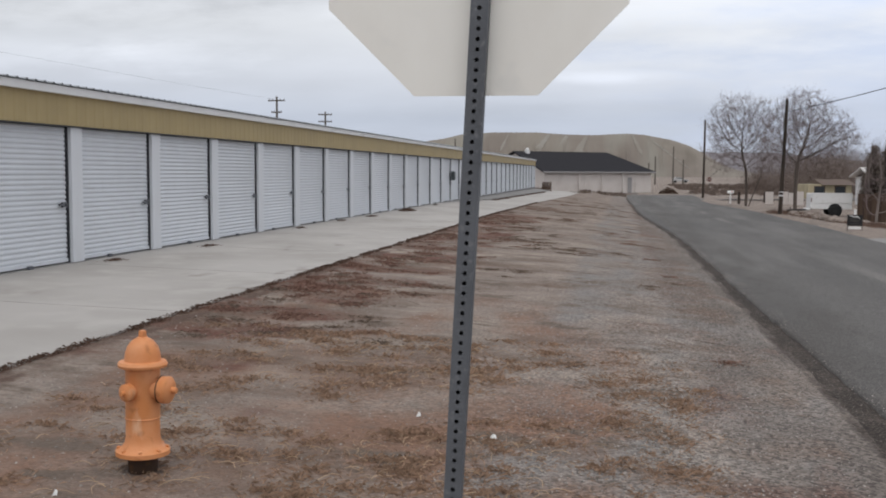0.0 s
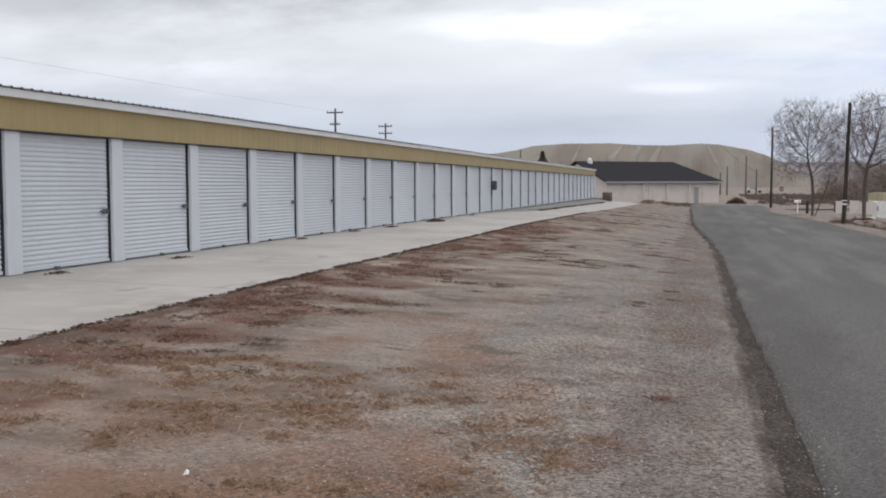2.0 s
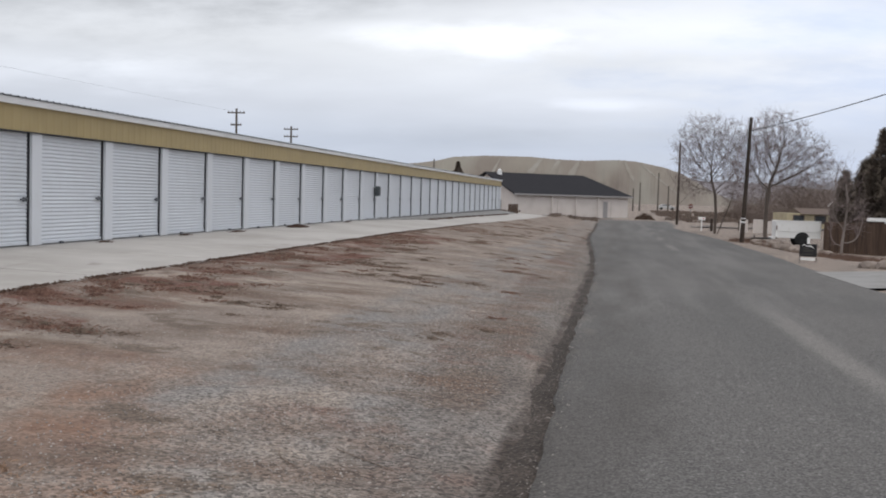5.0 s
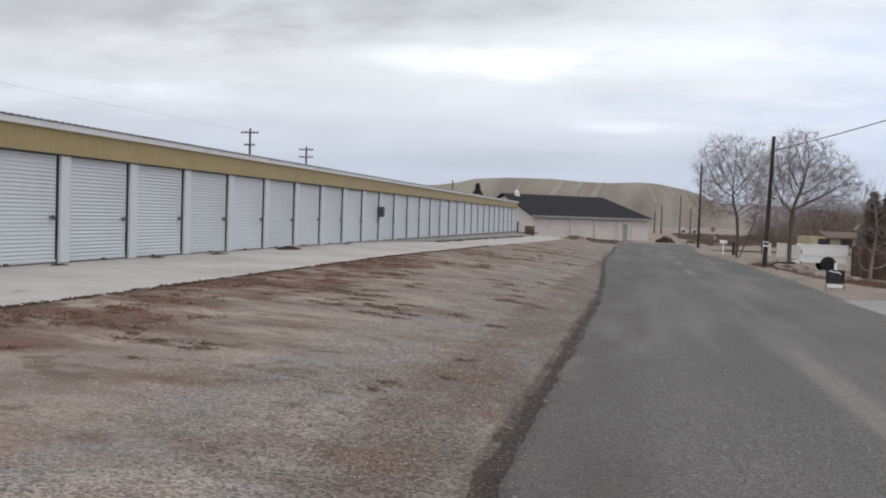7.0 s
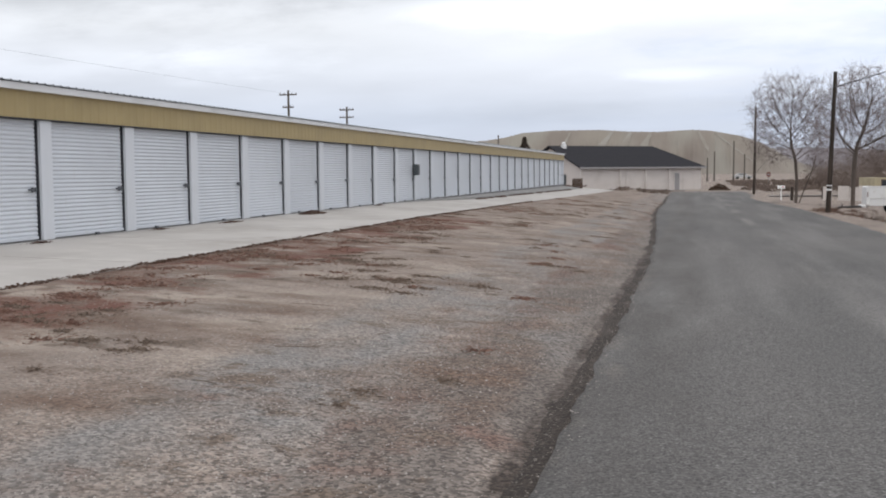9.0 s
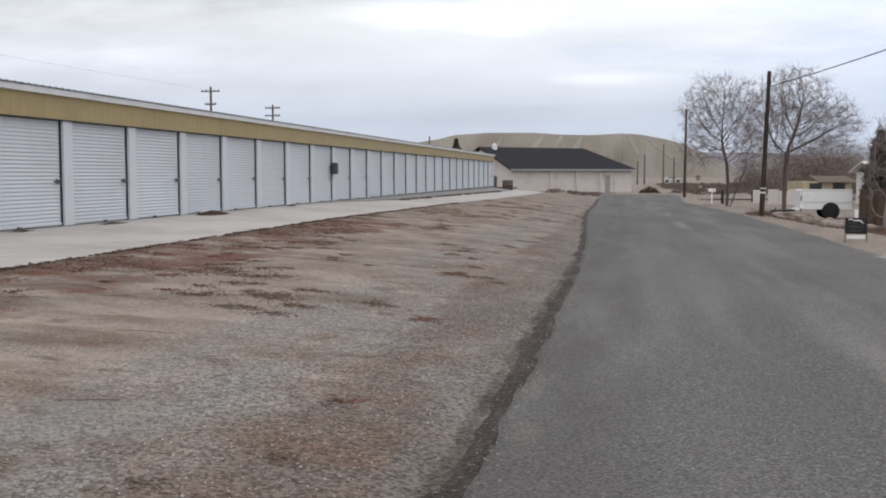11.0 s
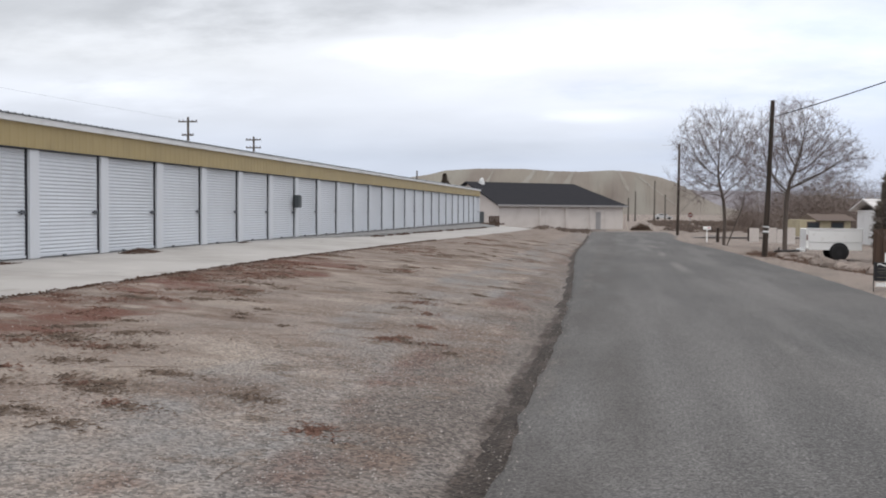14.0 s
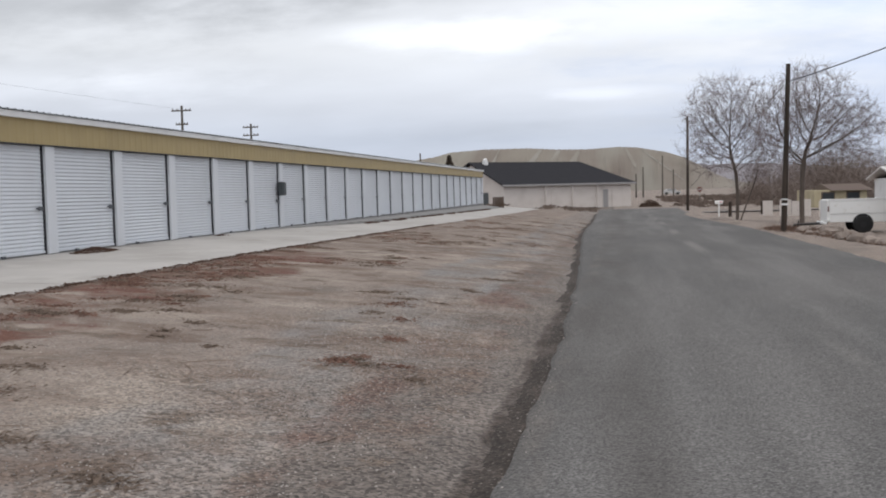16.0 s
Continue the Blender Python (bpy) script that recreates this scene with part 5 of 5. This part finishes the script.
for x0, x1, z0, z1 in ((0.12, 0.40, 0.70, 0.725), (0.10, 0.60, 0.61, 0.63), (0.16, 0.60, 0.55, 0.565), (0.1, 0.56, 0.43, 0.45)):
    part("lettering", Build().box(x0, x1, -0.0165, -0.0125, z0, z1), M_GREYPOLE, ys)
part("rider", Build().bevelbox(0.06, 0.66, -0.01, 0.01, 0.16, 0.28, 0.004), M_WHITEPAINT, ys, "white rider plate")
part("topper", Build().bevelbox(0.30, 0.42, -0.01, 0.01, 0.91, 1.2, 0.004), M_WHITEPAINT, ys)


# rocks along the verge
def rock(x, y, r, seed, label="rough pale boulder on the dirt verge"):
    rn = random.Random(seed)
    bm = bmesh.new()
    bmesh.ops.create_icosphere(bm, subdivisions=2, radius=1.0)
    s = Vector((r * rn.uniform(0.9, 1.4), r * rn.uniform(0.8, 1.2), r * rn.uniform(0.55, 0.8)))
    for v in bm.verts:
        k = 1 + 0.35 * noise.noise(v.co * 1.3 + Vector((seed, 0, 0))) + 0.12 * noise.noise(v.co * 4 + Vector((0, seed, 0)))
        v.co = Vector((v.co.x * s.x, v.co.y * s.y, v.co.z * s.z)) * k
    me = bpy.data.meshes.new("rock")
    bm.to_mesh(me)
    bm.free()
    me.materials.append(M_ROCK)
    ob = new("rock", me)
    ob.matrix_world = pose(x, y, land(x, y) + s.z * 0.35, 0, 0, rn.uniform(0, 360))
    tagged(ob, label, "rock", "verge rocks")


rnd = random.Random(77)
for k in range(46):
    y = rnd.uniform(-2.5, 8.5)
    rock(19.3 + 0.10 * (8 - y) + rnd.gauss(0, 0.35), y, rnd.choice((0.14, 0.18, 0.22, 0.3)), 100 + k)
for k, (x, y, r) in enumerate(((19.6, -15.2, 0.30), (20.1, -15.6, 0.34), (20.6, -15.4, 0.42), (19.9, -14.5, 0.26), (21.2, -15.9, 0.3), (19.9, -4.5, 0.25), (20.8, -3.0, 0.32), (20.0, 6.5, 0.42), (20.5, 5.6, 0.36))):
    rock(x, y, r, 300 + k)

# dead brush and branches tangled among the rocks
rnd = random.Random(41)
b = Build()
for _ in range(420):
    y = rnd.uniform(-9, 13)
    x = 18.9 + 0.09 * (9 - y) + abs(rnd.gauss(0, 0.9))
    for _ in range(26):
        px, py = x + rnd.gauss(0, 0.3), y + rnd.gauss(0, 0.5)
        t = Vector((rnd.gauss(0, 1), rnd.gauss(0, 1), abs(rnd.gauss(0.3, 0.5)))).normalized() * rnd.uniform(0.12, 0.4)
        w = t.orthogonal().normalized() * 0.009
        c = Vector((px, py, land(px, py) + 0.01))
        b.add([c - w, c + w, c + t], [(0, 1, 2)])
tagged(part("brush_litter", b, M_WEED), "dark dead brush tangled among the verge rocks", "brush", kind="stuff")

# driveway concrete and dirt-pale patch near the rocks
b = Build()
for y in lines([(-24.2, -17.8, 0.7)]):
    b.v += [(17.5, y, land(17.5, y) + 0.09), (19.5, y, land(19.5, y) + 0.07), (30, y + 1.0, land(30, y) + 0.09)]
nn = len(b.v) // 3
b.f = [(j * 3 + i, j * 3 + i + 1, j * 3 + i + 4, j * 3 + i + 3) for j in range(nn - 1) for i in range(2)]
tagged(part("driveway", b, M_FOUND), "grey concrete driveway off the street", "driveway", kind="structure")

# far things at the corner: stop sign, pale car roof line
st = thing("stop_sign", "red octagonal stop sign at the far corner", "road sign", pose(23.4, 118.0, land(23.4, 118.0)))
part("post", Build().tube([(0, 0.03, 0), (0, 0.03, 1.95)], 0.035, 6), M_GALV, st)
b = Build()
for yy in (0.0, -0.02):
    b.v += [(0.37 * math.cos(math.pi / 8 + k * math.pi / 4), yy, 1.6 + 0.37 * math.sin(math.pi / 8 + k * math.pi / 4)) for k in range(8)]
b.f = [tuple(range(7, -1, -1)), tuple(range(8, 16))] + [(k, (k + 1) % 8, 8 + (k + 1) % 8, 8 + k) for k in range(8)]
part("sign_plate", b, M_FADEDRED, st)
part("lettering", Build().box(-0.26, 0.26, -0.03, -0.021, 1.54, 1.66), M_FADEDWHITE, st)


def car(x, y, turn, mat, label):
    ob = thing("car", label, "car", pose(x, y, land(x, y), 0, 0, turn))
    b = Build()
    prof = [(-2.2, 0.35), (2.2, 0.35), (2.25, 0.75), (1.3, 0.9), (0.7, 1.42), (-1.3, 1.45), (-2.0, 0.95), (-2.25, 0.85)]
    for yy in (-0.85, 0.85):
        b.v += [(px, yy * (0.85 if pz > 1.2 else 1), pz) for px, pz in prof]
    n = len(prof)
    b.f = [tuple(range(n - 1, -1, -1)), tuple(range(n, 2 * n))] + [(k, (k + 1) % n, n + (k + 1) % n, n + k) for k in range(n)]
    part("body", b, mat, ob)
    part("window", Build().box(-1.2, 0.75, -0.80, 0.80, 1.0, 1.32), M_GLASS, ob)
    for px in (-1.4, 1.4):
        for yy in (-0.9, 0.7):
            part("wheel", Build().lathe([(0.33, 0), (0.33, 0.2)], 14, pose(px, yy + 0.2, 0.33, 90, 0, 0)), M_TYRE, ob)


car(24.9, 230.0, 4, M_FADEDWHITE, "far white car parked by the road")

# ---- tailings hill and far range ----
CREST = [(-16, 0.030), (-12.6, 0.030), (-11.3, 0.0315), (-10.2, 0.0345), (-9.3, 0.0385), (-7.5, 0.0405), (-5.0, 0.0405), (-3.4, 0.0385), (-1.8, 0.0378), (0.0, 0.0393), (1.0, 0.0380), (1.6, 0.0360), (2.6, 0.0325), (3.5, 0.027), (4.3, 0.0195), (5.0, 0.012), (5.9, 0.004), (7.5, -0.001)]


def crest(a):
    for (a0, h0), (a1, h1) in zip(CREST, CREST[1:]):
        if a0 <= a <= a1:
            return h0 + (h1 - h0) * (a - a0) / (a1 - a0)
    return CREST[-1][1]


b = Build()
cols, rows = 330, 16
D = 640.0
for j in range(rows + 1):
    for i in range(cols + 1):
        a = -16 + 23.5 * i / cols
        u = j / rows
        gul = 0.5 * noise.noise(Vector((a * 1.6, u * 0.8, 2))) + 0.35 * noise.noise(Vector((a * 5, u * 1.5, 7)))
        far = D + 115 * u + 16 * gul * math.sin(math.pi * min(1, u * 1.15))
        top = crest(a) + 0.0006 * noise.noise(Vector((a * 9, 0, 0)))
        h = 1.1 + (D + 115) * top
        z = -2 + (h + 2) * (u if u < 0.93 else 0.93 + (u - 0.93) * 1.0)
        b.v.append((11.9 + far * math.sin(radians(a)), -37 + far * math.cos(radians(a)), z))
hill_v = list(b.v)
w = cols + 1
b.f = [(j * w + i, j * w + i + 1, (j + 1) * w + i + 1, (j + 1) * w + i) for j in range(rows) for i in range(cols)]
k = len(b.v)
for i in range(cols + 1):
    x, y, z = b.v[rows * w + i]
    b.v.append((x * 1.6, y * 1.6, z))
b.f += [(rows * w + i, rows * w + i + 1, k + i + 1, k + i) for i in range(cols)]
tagged(part("tailings_hill", b, M_HILL, smooth=True), "flat-topped tan and pale green tailings hill", "hill", kind="structure")


def hill_ribbon(name, a0, u0, a1, u1, wide0, wide1, mat, label):
    """A pale run of spoil laid on the slope."""
    rb = Build()
    for k in range(41):
        t = k / 40
        a, u = a0 + (a1 - a0) * t, u0 + (u1 - u0) * t
        wd = (wide0 + (wide1 - wide0) * t) * min(1.0, 4 * (1 - t) + 0.05) * (0.8 + 0.4 * noise.noise(Vector((k * 0.35, a0, 0))))
        for s in (-1, 1):
            fi = (a + s * wd + 16) / 23.5 * cols
            fj = u * rows
            i, j = int(fi), min(rows - 1, int(fj))
            c = [Vector(hill_v[q * (cols + 1) + p]) for q in (j, j + 1) for p in (i, i + 1)]
            v = c[0].lerp(c[1], fi - i).lerp(c[2].lerp(c[3], fi - i), fj - j)
            rb.v.append((v.x, v.y - 0.7, v.z + 0.1))
    rb.f = [(2 * k, 2 * k + 1, 2 * k + 3, 2 * k + 2) for k in range(40)]
    tagged(part(name, rb, mat), label, "spoil", kind="structure")


for a0, a1, w0, w1, u1 in ((-4.3, -5.3, 0.10, 0.32, 0.4), (-3.3, -3.9, 0.14, 0.30, 0.45), (-2.2, -2.9, 0.10, 0.4, 0.4), (0.35, 0.9, 0.08, 0.16, 0.5), (-6.6, -7.1, 0.05, 0.12, 0.55)):
    hill_ribbon("trim", a0, 0.97, a1, u1, w0, w1, M_SPOIL, "pale grey-green spoil run on the hill")
hill_ribbon("trim", 1.2, 0.96, 3.6, 0.25, 0.07, 0.10, M_SPOIL, "pale haul track down the hill")
b = Build()
for i in range(121):
    a = -30 + 75 * i / 120
    far = 3400.0
    h = far * (0.020 + 0.014 * noise.noise(Vector((a * 0.11, 4, 0))) + 0.004 * noise.noise(Vector((a * 0.6, 1, 0))))
    x, y = far * math.sin(radians(a)), far * math.cos(radians(a))
    b.v += [(x, y, -10), (x * 1.03, y * 1.03, max(6, h * 0.6)), (x * 1.07, y * 1.07, max(8, h))]
b.f = [(i * 3 + j, i * 3 + 3 + j, i * 3 + 4 + j, i * 3 + 1 + j) for i in range(120) for j in range(2)]
tagged(part("backdrop", b, M_RANGE, smooth=True), "hazy far mountain range", "mountains", kind="structure")
